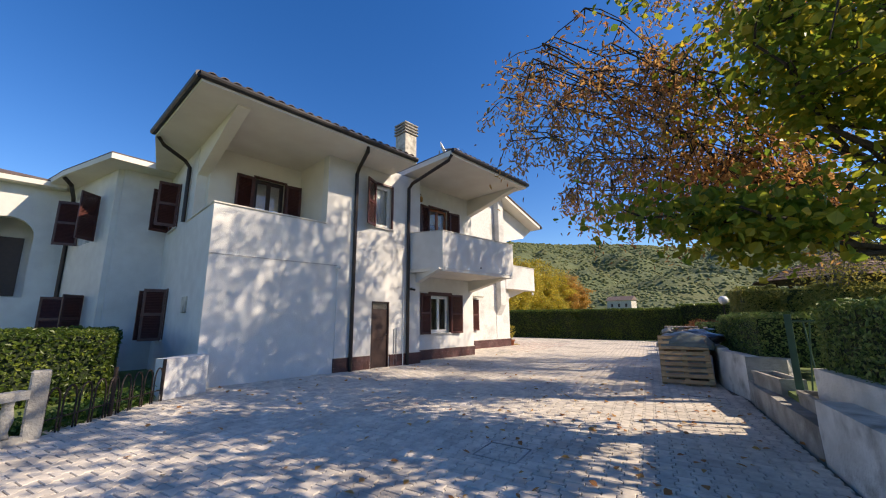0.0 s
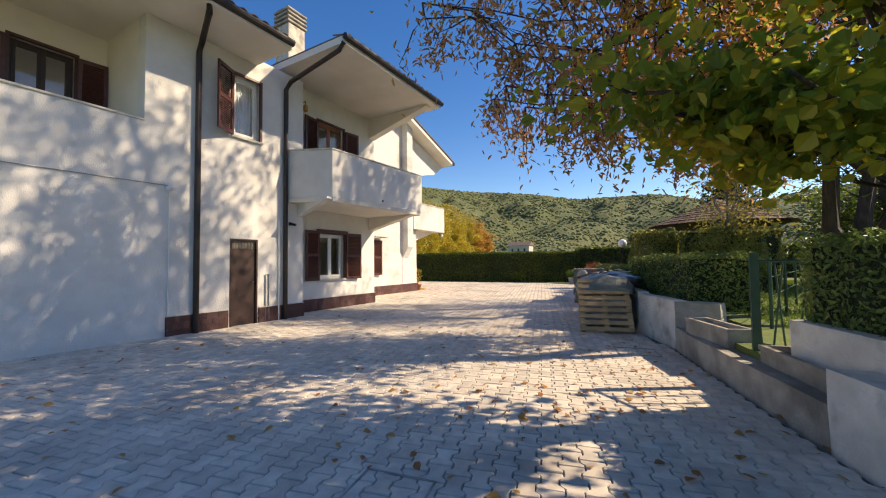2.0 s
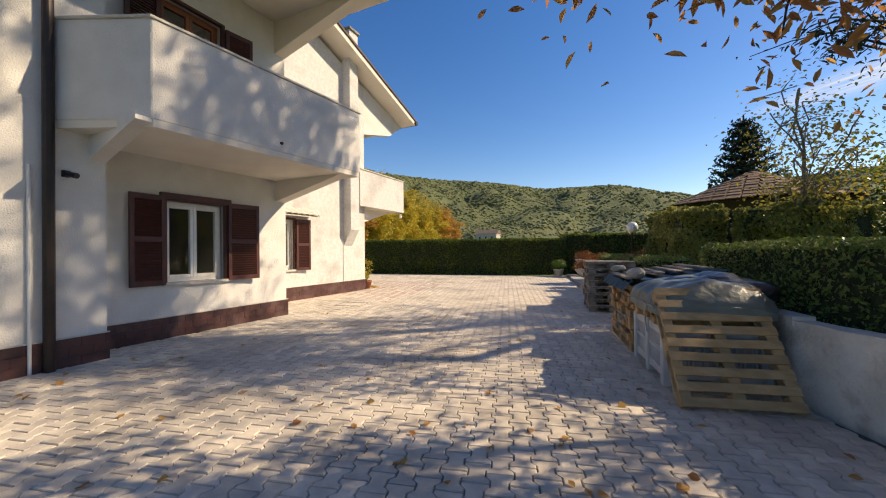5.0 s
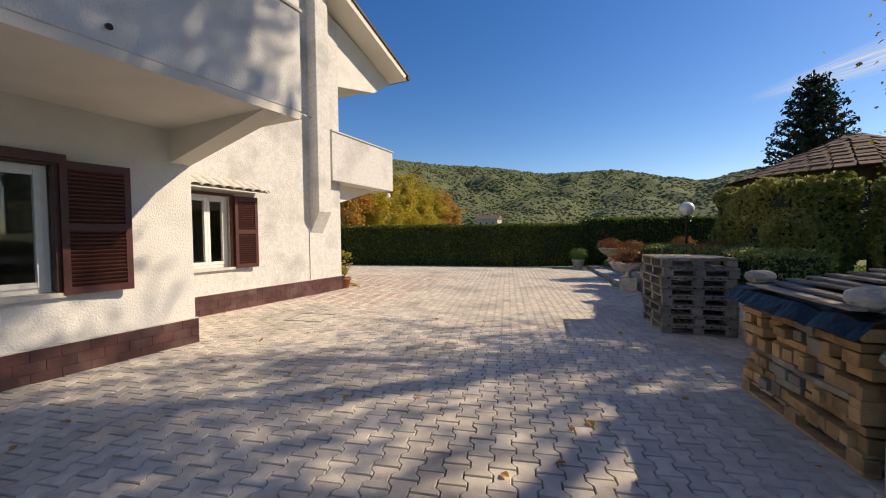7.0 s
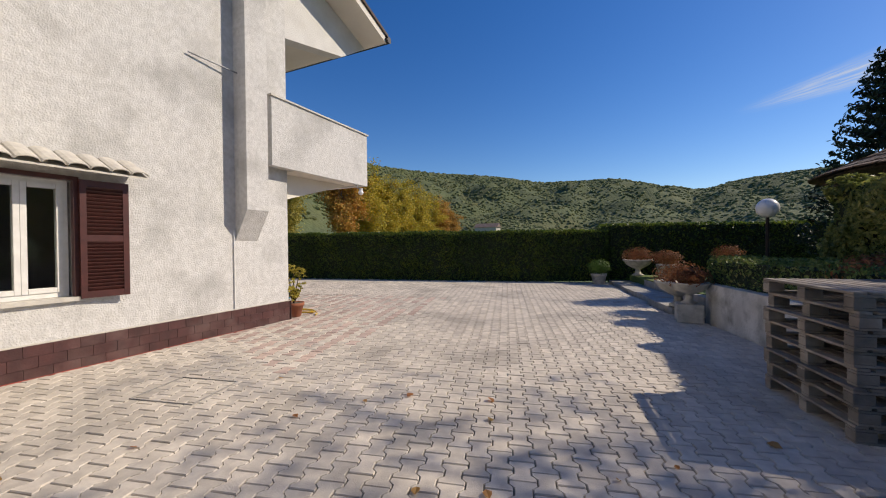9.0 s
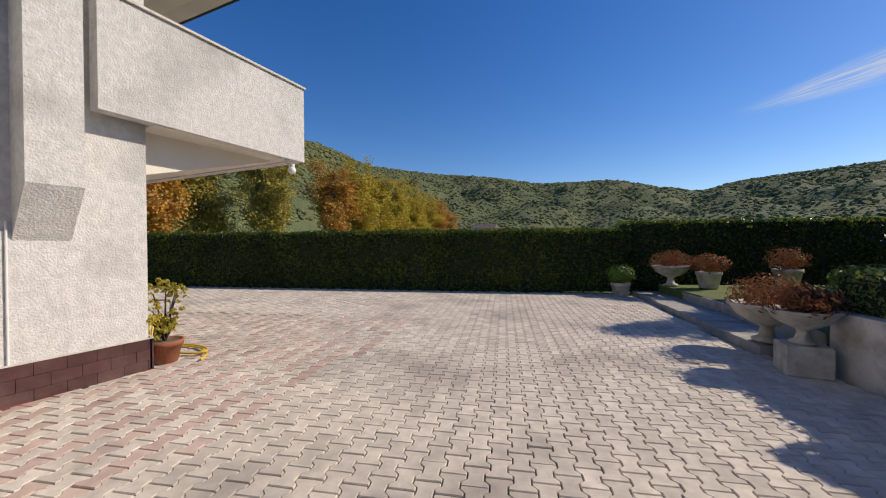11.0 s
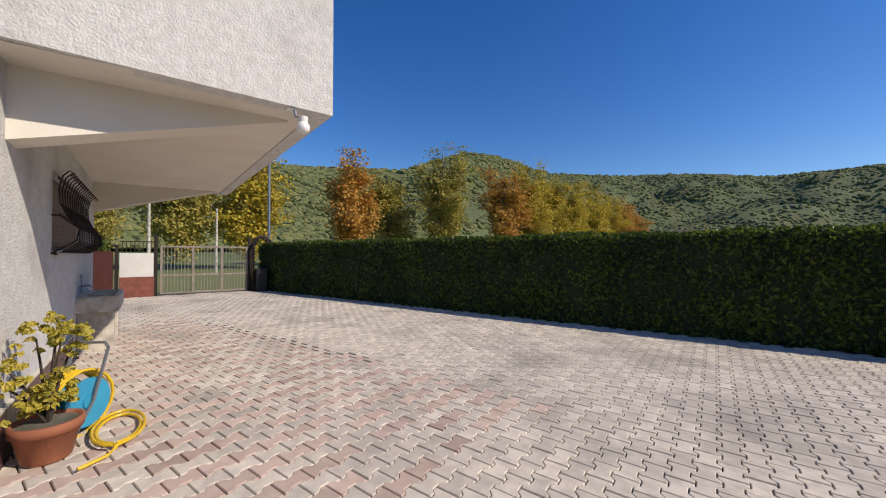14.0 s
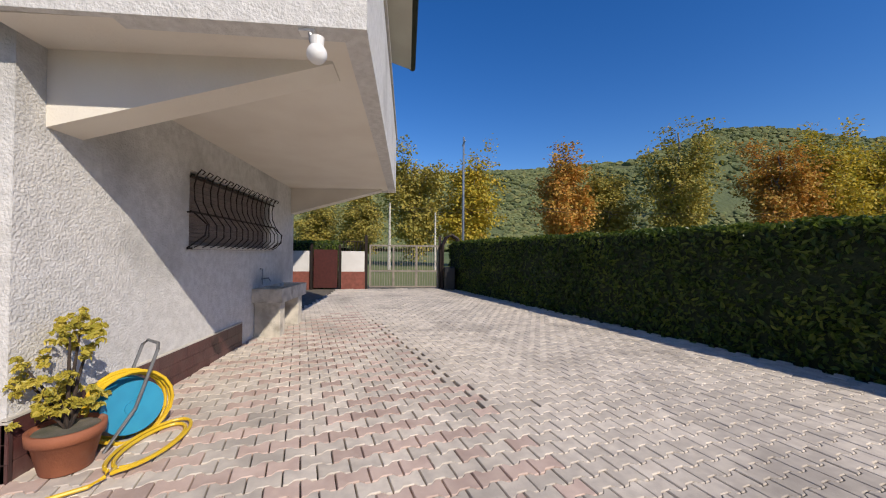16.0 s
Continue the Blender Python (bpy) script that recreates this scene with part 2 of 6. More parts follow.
GREEN_LEAF = leaf_mat("fresh_green_leaf", [(0.06, 0.13, 0.02), (0.1, 0.18, 0.03), (0.14, 0.22, 0.04)], 0.5, 0.35)
ORANGE_SHADE = mat("wall_lamp_amber", (0.4, 0.2, 0.04), None, 6, 0.4)
GRASS_BLADE = leaf_mat("grass_blade", [(0.11, 0.19, 0.03), (0.17, 0.25, 0.04), (0.25, 0.28, 0.07)], 0.7, 0.3)


# ---- building helpers ----
def world_of(ob):
    m = ob.matrix_basis.copy()
    if ob.parent:
        m = world_of(ob.parent) @ ob.matrix_parent_inverse @ m
    return m


def mesh_of(name, bm, material):
    me = bpy.data.meshes.new(name)
    bm.normal_update()
    bm.to_mesh(me)
    bm.free()
    me.materials.append(material)
    return me


def part(name, bm, material, parent, label=""):
    ob = new(name, mesh_of(name, bm, material))
    if parent:
        ob.parent = parent
        ob.matrix_parent_inverse = world_of(parent).inverted()
    if label:
        ob["label"] = label
    return ob


def thing(name, at, label, category, group="", kind=""):
    ob = new(name)
    ob.empty_display_size = 0.1
    ob.matrix_basis = Matrix.Translation(at)
    return tagged(ob, label, category, group, kind)


def solid(name, bm, material, label, category, group="", kind=""):
    return tagged(part(name, bm, material, None), label, category, group, kind)


def B():
    return bmesh.new()


def box(bm, x0, y0, z0, x1, y1, z1, m=None, bevel=0.0):
    g = bmesh.ops.create_cube(bm, size=1)["verts"]
    for v in g:
        v.co = Vector(((v.co.x + 0.5) * (x1 - x0) + x0, (v.co.y + 0.5) * (y1 - y0) + y0, (v.co.z + 0.5) * (z1 - z0) + z0))
    if bevel:
        es = list({e for v in g for e in v.link_edges})
        r = bmesh.ops.bevel(bm, geom=es, offset=bevel, segments=1, affect="EDGES")
        g = list({v for f in r["faces"] for v in f.verts} | {v for v in g if v.is_valid})
    if m is not None:
        for v in g:
            v.co = m @ v.co
    return bm


def cyl(bm, a, b, r0, r1=None, n=12):
    a, b = Vector(a), Vector(b)
    r1 = r0 if r1 is None else r1
    d = b - a
    m = Matrix.Translation((a + b) / 2) @ d.to_track_quat("Z", "Y").to_matrix().to_4x4()
    bmesh.ops.create_cone(bm, cap_ends=True, segments=n, radius1=r0, radius2=r1, depth=d.length, matrix=m)
    return bm


def tube(bm, pts, r, n=8):
    """A round bar along points, with its joints closed."""
    pts = [Vector(p) for p in pts]
    rings = []
    for i, p in enumerate(pts):
        d = (pts[min(i + 1, len(pts) - 1)] - pts[max(i - 1, 0)]).normalized()
        q = d.to_track_quat("Z", "Y")
        rad = r[i] if isinstance(r, (list, tuple)) else r
        rings.append([bm.verts.new(p + q @ Vector((rad * math.cos(2 * math.pi * k / n), rad * math.sin(2 * math.pi * k / n), 0))) for k in range(n)])
    for s, t in zip(rings, rings[1:]):
        off = min(range(n), key=lambda o: (s[0].co - t[o].co).length)
        for k in range(n):
            bm.faces.new((s[k], s[(k + 1) % n], t[(k + 1 + off) % n], t[(k + off) % n]))
    bm.faces.new(rings[0][::-1])
    bm.faces.new(rings[-1])
    return bm


def lathe(bm, prof, n=24, at=(0, 0, 0)):
    """A turned shape from (radius, height) pairs."""
    at = Vector(at)
    rings = [[bm.verts.new(at + Vector((r * math.cos(2 * math.pi * k / n), r * math.sin(2 * math.pi * k / n), z))) for k in range(n)] for r, z in prof]
    for s, t in zip(rings, rings[1:]):
        for k in range(n):
            bm.faces.new((s[k], s[(k + 1) % n], t[(k + 1) % n], t[k])).smooth = True
    bm.faces.new(rings[0][::-1])
    bm.faces.new(rings[-1])
    return bm


def prism(bm, poly, axis, lo, hi):
    """A flat polygon drawn out along an axis; poly holds the other two coordinates in xyz order."""
    def put(p, h):
        c = list(p)
        c.insert("xyz".index(axis), h)
        return bm.verts.new(c)
    s, t = [put(p, lo) for p in poly], [put(p, hi) for p in poly]
    k = len(poly)
    bm.faces.new(s)
    bm.faces.new(t[::-1])
    for i in range(k):
        bm.faces.new((s[i], t[i], t[(i + 1) % k], s[(i + 1) % k]))
    bmesh.ops.recalc_face_normals(bm, faces=bm.faces[:])
    return bm


def slab(bm, poly, z0, z1):
    return prism(bm, poly, "z", z0, z1)


def pierced(bm, axis, c0, c1, u0, u1, z0, z1, holes=()):
    """An upright wall from c0 to c1 along axis, u0 to u1 the other way, with holes (u0, u1, z0, z1) right through it."""
    us = sorted({u0, u1, *[h for q in holes for h in q[:2]]})
    zs = sorted({z0, z1, *[h for q in holes for h in q[2:]]})
    us, zs = [u for u in us if u0 <= u <= u1], [z for z in zs if z0 <= z <= z1]
    for a, b in zip(us, us[1:]):
        for c, d in zip(zs, zs[1:]):
            if any(h[0] <= (a + b) / 2 <= h[1] and h[2] <= (c + d) / 2 <= h[3] for h in holes):
                continue
            if axis == "x":
                box(bm, c0, a, c, c1, b, d)
            else:
                box(bm, a, c0, c, b, c1, d)
    bmesh.ops.remove_doubles(bm, verts=bm.verts[:], dist=0.0005)
    met = {}
    for f in bm.faces:
        met.setdefault(frozenset(f.verts), []).append(f)
    bmesh.ops.delete(bm, geom=[f for fs in met.values() if len(fs) > 1 for f in fs], context="FACES_ONLY")
    return bm


def ground_z(x, y):
    return -0.017 * max(-26.0, min(2.0, x))


def leaves_mesh(name, pts, nrm, size, material, shape=(1.0, 0.6), spread=0.9, droop=0.0, seed=1):
    """Many small folded leaves at points; nrm: the way each one rather faces. One mesh."""
    rs = np.random.RandomState(seed)
    pts, nrm = np.asarray(pts, float), np.asarray(nrm, float)
    k = len(pts)
    nn = nrm + rs.normal(0, spread, (k, 3))
    nn /= np.linalg.norm(nn, axis=1)[:, None] + 1e-9
    t = rs.normal(0, 1, (k, 3)) + np.array([0, 0, -droop])
    t -= nn * (t * nn).sum(1)[:, None]
    t /= np.linalg.norm(t, axis=1)[:, None] + 1e-9
    b = np.cross(nn, t)
    s = size * rs.uniform(0.6, 1.3, k)[:, None]
    L, W = shape[0] * s, shape[1] * s * 0.5
    fold = nn * s * 0.12
    v = np.stack([pts - t * L * 0.5, pts - t * L * 0.12 + b * W + fold, pts + t * L * 0.2 + b * W * 0.8 + fold, pts + t * L * 0.5,
                  pts + t * L * 0.2 - b * W * 0.8 + fold, pts - t * L * 0.12 - b * W + fold], 1).reshape(-1, 3)
    base = np.arange(k)[:, None] * 6
    faces = np.concatenate([base + np.array([0, 1, 2, 3]), base + np.array([0, 3, 4, 5])], 1).reshape(-1, 4)
    me = bpy.data.meshes.new(name)
    me.from_pydata(v.tolist(), [], faces.tolist())
    me.materials.append(material)
    return me


def leaf_part(name, me, parent, label=""):
    ob = new(name, me)
    if parent:
        ob.parent = parent
        ob.matrix_parent_inverse = world_of(parent).inverted()
    if label:
        ob["label"] = label
    return ob


# ---- the ground ----
GU = Vector((math.cos(radians(17)), math.sin(radians(17)), 0))   # the yard's own cross direction
GV = Vector((-GU.y, GU.x, 0))


def yard(u, v):
    return GU * u + GV * v


bm = B()
n = 48
ring = [1.0, 20, 60, 150, 400, 1000, 2600]
rows = []
for r in ring:
    rows.append([bm.verts.new((-8 + r * math.cos(2 * math.pi * k / n), 12 + r * math.sin(2 * math.pi * k / n), -0.35 if r < 30 else (0.1 if r < 100 else 0.1 + (r - 60) * 0.022 if r < 500 else 8))) for k in range(n)])
for s, t in zip(rows, rows[1:]):
    for k in range(n):
        bm.faces.new((s[k], s[(k + 1) % n], t[(k + 1) % n], t[k]))
bm.faces.new(rows[0])
solid("ground", bm, FIELD, "green valley fields reaching to the hills", "ground", kind="structure")

bm = B()
yv = [bm.verts.new((x, y, ground_z(x, y) - 0.045)) for x, y in ((2.6, -7), (2.0, -1), (0.9, 2.4), (-0.75, 8.6), (-2.2, 13.6), (-3.6, 19.9), (-3.4, 21.2), (-5.0, 27.9), (-24, 21.0), (-24, 14.5), (-17, 14.5), (-9, 14.5), (-9, -7))]
bm.faces.new(yv)
bmesh.ops.recalc_face_normals(bm, faces=bm.faces[:])
yard_ob = solid("pavement", bm, JOINT, "sandy joint bed under the yard's interlocking paving", "paving", kind="structure")
# ---- the house ----
house = thing("house", (-13, 9, 0.2), "white stuccoed two-storey villa with balconies and brown shutters", "house")
XA, XB, XC, YN = -9.2, -9.7, -11.25, 16.6

# front wing, with the loggia above
DOOR = (6.5, 7.14, 0.0, 2.06)
UPWIN = (6.52, 7.2, 4.32, 5.74)
bm = pierced(B(), "x", XA - 0.3, XA, 2.2, 8.4, -0.1, 6.3, [DOOR, UPWIN, (2.2, 4.92, 4.12, 6.3)])
part("wall", bm, PLASTER, house)
bm = pierced(B(), "y", 2.2, 2.45, -11.7, XA - 0.3, -0.1, 4.12)
part("wall", bm, PLASTER, house)
LDOOR = (3.56, 4.46, 3.2, 5.6)
part("wall", pierced(B(), "x", -11.2, -10.95, 2.45, 4.92, 3.0, 6.3, [LDOOR]), SOFFIT, house)
part("wall", pierced(B(), "y", 4.92, 5.1, -11.2, XA - 0.3, 3.0, 6.3), SOFFIT, house)
part("floor_slab", box(B(), -11.7, 2.45, 2.85, XA - 0.3, 4.92, 3.05), SOFFIT, house)
bm = B()
box(bm, XA - 0.32, 2.18, 4.12, XA + 0.03, 4.92, 4.16, bevel=0.008)
box(bm, -11.7, 2.17, 4.123, XA - 0.32, 2.48, 4.163, bevel=0.008)
part("coping", bm, SILL, house)
part("pillar", box(B(), -11.7, 2.2, 4.12, -11.2, 2.5, 6.3, bevel=0.01), PLASTER, house)
# beam from the pillar to the roof corner
bm = prism(B(), [(-11.2, 5.35), (-8.3, 6.12), (-8.3, 6.2), (-11.2, 6.2)], "y", 2.22, 2.48)
part("beam", bm, SOFFIT, house)

# middle wall under the covered balcony
WIN1 = (9.32, 10.4, 1.03, 2.4)
BDOOR = (9.3, 10.35, 3.2, 5.7)
part("wall", pierced(B(), "x", XB - 0.3, XB, 8.4, 11.76, -0.1, 6.6, [WIN1, BDOOR]), PLASTER, house)
part("wall", box(B(), XB - 0.3, 8.1, -0.1, XA - 0.3, 8.4, 6.6), PLASTER, house)
part("wall", box(B(), XC, 11.5, -0.1, XB - 0.3, 11.76, 6.6), PLASTER, house)

# rear wing: gable wall to the yard, with the sunny north side
WIN2 = (12.62, 13.45, 1.04, 2.42)
bm = pierced(B(), "x", XC - 0.3, XC, 11.76, YN, -0.1, 6.2, [WIN2])
prism(bm, [(11.0, 6.2), (YN, 6.2), (YN, 7.35), (13.8, 8.2), (11.0, 7.35)], "x", XC - 0.3, XC)
part("wall", bm, PLASTER_ROUGH, house)
NWIN = (-15.75, -13.2, 1.72, 2.62)
part("wall", pierced(B(), "y", YN - 0.3, YN, -17.2, XC - 0.3, -0.1, 6.9, [NWIN, (-15.6, -13.6, 3.2, 5.4)]), PLASTER_ROUGH, house)
part("wall", box(B(), -17.2, 8, -0.1, -16.9, YN - 0.3, 6.9), PLASTER, house)

# chimney breast hanging on the gable wall
bm = prism(B(), [(XC, 1.72), (XC + 0.30, 2.24), (XC + 0.30, 8.75), (XC, 8.75)], "y", 15.5, 15.92)
part("chimney_breast", bm, PLASTER_ROUGH, house)
bm = B()
box(bm, XC - 0.1, 15.45, 8.75, XC + 0.36, 15.97, 8.83, bevel=0.01)
part("chimney_cap", bm, CONCRETE, house)

# balcony of the middle wall: a splayed parapet, its slab and its bracket
bal = thing("balcony", (-8.6, 10, 3.1), "white rendered balcony with a solid splayed parapet", "")
bal.parent = house
bal.matrix_parent_inverse = world_of(house).inverted()
XF, XE = -8.1, -7.86     # the front runs slightly outwards
bm = slab(B(), [(XF, 8.38), (XE, 12.0), (XE - 0.14, 12.0), (XF - 0.14, 8.45), (XA, 8.02), (XA, 7.88)], 3.12, 4.32)
bmesh.ops.bevel(bm, geom=[e for e in bm.edges if e.calc_length() > 0.5], offset=0.012, segments=1, affect="EDGES")
part("parapet", bm, PLASTER, bal)
bm = slab(B(), [(XF - 0.005, 8.4), (XE - 0.005, 11.97), (XB, 11.97), (XB, 8.39), (XA - 0.001, 8.39), (XA - 0.001, 7.9)], 3.03, 3.12)
part("slab", bm, SOFFIT, bal)
bm = prism(B(), [(XA, 2.72), (XF - 0.02, 3.08), (XF - 0.02, 3.13), (XA, 3.13)], "y", 8.22, 8.4)
part("splayed_edge", bm, PLASTER, bal)
part("coping", slab(B(), [(XF + 0.02, 8.36), (XE + 0.02, 12.02), (XE - 0.16, 12.02), (XF - 0.16, 8.46), (XA + 0.003, 8.04), (XA + 0.003, 7.86)], 4.32, 4.35), SILL, bal)
bm = prism(B(), [(XB, 2.6), (XE - 0.06, 3.025), (XE - 0.06, 3.1), (XB, 3.1)], "y", 11.5, 11.757)
part("bracket", bm, SOFFIT, bal)
part("end_parapet", box(B(), XB - 0.25, 11.84, 3.12, XE - 0.14, 11.995, 4.315), PLASTER, bal)
part("spout", cyl(B(), (XF - 0.05, 10.15, 3.3), (XF + 0.14, 10.15, 3.26), 0.025), PIPE, bal)
# bracket under the eave above it
bm = prism(B(), [(XB, 5.75), (-7.35, 6.38), (-7.35, 6.42), (XB, 6.42)], "y", 11.5, 11.76)
part("eave_bracket", bm, SOFFIT, house)

# balcony round the sunny side
bal2 = thing("balcony", (-14, 17.7, 3.1), "rough-stuccoed balcony with a solid parapet on tapered brackets", "")
bal2.parent = house
bal2.matrix_parent_inverse = world_of(house).inverted()
YB = 18.85
bm = B()
slab(bm, [(-11.0, 16.05), (-11.0, YB), (-17.35, YB), (-17.35, YN), (-17.2, YN), (-17.2, YB - 0.16), (-11.16, YB - 0.16), (-11.16, 16.05)], 3.08, 4.32)
part("parapet", bm, PLASTER_ROUGH, bal2)
bm = prism(B(), [(YN, 3.07), (YB - 0.1, 3.1), (YB - 0.1, 3.2), (YN, 3.2)], "x", -17.3, -11.05)
part("slab", bm, SOFFIT, bal2)
for x in (-11.76, -17.3):
    bm = prism(B(), [(YN, 2.52), (YB - 0.3, 3.08), (YB - 0.3, 3.13), (YN, 3.13)], "x", x, x + 0.3)
    part("bracket", bm, SOFFIT, bal2)
bm = B()
box(bm, -17.38, YB - 0.18, 4.32, -10.97, YB + 0.03, 4.35)
box(bm, -11.18, 16.02, 4.323, -10.97, YB - 0.18, 4.353)
part("coping", bm, SILL, bal2)

# roofs: flat soffits, dark gutters, tiles above
def roof(poly, z, rise, label):
    """poly: plan of the eaves; the roof climbs by rise (dx, dy, slope) from its first corner."""
    r = part("roof", slab(B(), poly, z, z + 0.16), SOFFIT, house, label)
    bm = B()
    x0, y0 = poly[0]
    lo = [bm.verts.new((x, y, z + 0.16)) for x, y in poly]
    k = len(poly)
    mid = Vector((sum(p[0] for p in poly) / k, sum(p[1] for p in poly) / k))
    hi = [bm.verts.new((x, y, z + 0.2)) for x, y in poly]
    top = []
    for x, y in poly:
        d = mid - Vector((x, y))
        q = Vector((x, y)) + d * 0.8
        top.append(bm.verts.new((q.x, q.y, z + 0.2 + rise[2])))
    bm.faces.new(lo[::-1])
    bm.faces.new(top)
    for i in range(k):
        bm.faces.new((hi[i], hi[(i + 1) % k], top[(i + 1) % k], top[i]))
    for i in range(k):
        bm.faces.new((lo[i], lo[(i + 1) % k], hi[(i + 1) % k], hi[i]))
    bmesh.ops.recalc_face_normals(bm, faces=bm.faces[:])
    part("tiles", bm, ROOF_TILE, r)
    return r


r1 = roof([(-7.95, 1.45), (-7.95, 7.1), (-16, 7.1), (-16, 2.0), (-11.4, 1.25)], 6.15, (-1, 0, 1.1), "overhanging roof with a plastered soffit")
r2 = roof([(-7.14, 7.8), (-7.14, 12.0), (-14, 12.0), (-14, 7.8)], 6.42, (-1, 0, 0.95), "overhanging roof with a plastered soffit")


def gutter(parent, a, b, r=0.075):
    bm = B()
    tube(bm, [a, b], r, 10)
    part("gutter", bm, ROOF_EDGE, parent)


gutter(r1, (-7.92, 1.4, 6.27), (-7.92, 7.1, 6.27))
gutter(r1, (-7.92, 1.4, 6.27), (-11.4, 1.2, 6.27))
gutter(r2, (-7.1, 7.8, 6.56), (-7.1, 12.05, 6.56))
# row of eave tiles along each gutter
def eave_tiles(parent, x, y0, y1, z):
    me = None
    k = int((y1 - y0) / 0.23)
    for i in range(k):
        if me is None:
            bm = B()
            pr = [(0.1 * math.cos(a), 0.075 * math.sin(a)) for a in [math.pi * j / 6 for j in range(7)]]
            pr += [(0.085 * math.cos(a), 0.06 * math.sin(a)) for a in [math.pi * j / 6 for j in range(6, -1, -1)]]
            prism(bm, pr, "x", -0.42, 0.03)
            me = mesh_of("eave_tile", bm, ROOF_TILE)
        ob = new("eave_tile", me)
        ob.matrix_basis = Matrix.Translation((x, y0 + 0.12 + i * 0.23, z)) @ Matrix.Rotation(radians(16), 4, "Y")
        ob.parent, ob.matrix_parent_inverse = parent, world_of(parent).inverted()


eave_tiles(r1, -7.97, 1.5, 7.1, 6.34)
eave_tiles(r2, -7.15, 7.85, 12.0, 6.62)

# gabled rear roof: slope down to the sunny eave
bm = prism(B(), [(19.18, 6.66), (19.18, 6.82), (13.8, 8.55), (9.5, 7.2), (9.5, 7.05), (13.8, 8.38)], "x", -18.7, -10.62)
r3 = part("roof", bm, SOFFIT, house, "gabled roof with a wide overhang")
bm = prism(B(), [(19.22, 6.825), (19.22, 6.89), (13.8, 8.63), (9.45, 7.27), (9.45, 7.205), (13.8, 8.555)], "x", -18.75, -10.58)
part("tiles", bm, ROOF_TILE, r3)
gutter(r3, (-10.55, 19.22, 6.75), (-18.8, 19.22, 6.75), 0.085)
# the gable's filling over the side balcony
bm = prism(B(), [(YN, 5.68), (18.3, 6.08), (19.2, 6.68), (YN, 7.4)], "x", XC - 0.3, XC - 0.02)
part("gable_infill", bm, PLASTER, house)
part("soffit", prism(B(), [(YN, 5.9), (YN, 6.0), (18.4, 6.3), (18.4, 6.2)], "x", -17.2, XC - 0.31), SOFFIT, house)

# the far wing across the garden
bm = pierced(B(), "y", 2.2, 2.5, -14.8, -11.7, -0.1, 6.3, [(-13.9, -12.9, 1.0, 2.4), (-13.9, -12.9, 4.2, 5.5)])
part("wall", bm, PLASTER, house)
part("wall", box(B(), -14.8, 1.0, -0.1, -14.5, 2.2, 6.3), PLASTER, house)
fw = Matrix.Translation((-14.65, 1.0, 0)) @ Matrix.Rotation(radians(194), 4, "Z")
bm = pierced(B(), "y", -0.15, 0.15, 0.0, 3.6, -0.1, 6.3, [(1.0, 2.3, 0.9, 2.3), (1.0, 2.3, 3.95, 5.4)])
bmesh.ops.transform(bm, matrix=fw, verts=bm.verts[:])
part("wall", bm, PLASTER, house)
bm = pierced(B(), "x", -18.4, -18.1, -5.0, 0.2, -0.1, 6.0, [(-2.0, -0.75, 2.3, 4.9)])
for k in range(10):
    a0, a1 = math.pi * k / 10, math.pi * (k + 1) / 10
    p0, p1 = (-1.375 + 0.625 * math.cos(a0), 4.3 + 0.6 * math.sin(a0)), (-1.375 + 0.625 * math.cos(a1), 4.3 + 0.6 * math.sin(a1))
    prism(bm, [p0, p1, (p1[0], 4.9), (p0[0], 4.9)], "x", -18.4, -18.1)
part("wall", bm, PLASTER, house)
part("wall", box(B(), -19.6, -5, -0.1, -19.4, 0.2, 6.0), PLASTER, house)
part("recess_door", box(B(), -19.4, -1.9, 2.4, -19.34, -1.0, 4.4), DARK_WOOD, house)
r4 = roof([(-13.7, 0.6), (-13.9, 2.3), (-22, 4.0), (-22, -1.6), (-16.6, -0.35)], 6.12, (-1, 0, 0.7), "white eaves of the far wing")
r5 = roof([(-17.7, -0.2), (-22, -0.2), (-22, -6), (-17.7, -6)], 6.0, (-1, 0, 0.6), "flat white eaves of the far wing")
# closing walls behind, never walked past
part("wall", box(B(), -17.2, 4.0, -0.1, -16.9, 8, 6.3), PLASTER, house)
part("floor_slab", box(B(), -16.9, 5.2, 2.86, -10.1, 11.4, 3.0), ROOM, house)
part("floor_slab", box(B(), -16.9, 11.8, 2.86, -11.6, 16.2, 3.0), ROOM, house)
part("partition", box(B(), -13.1, 5.2, 0, -13, 16.2, 6.2), ROOM, house)


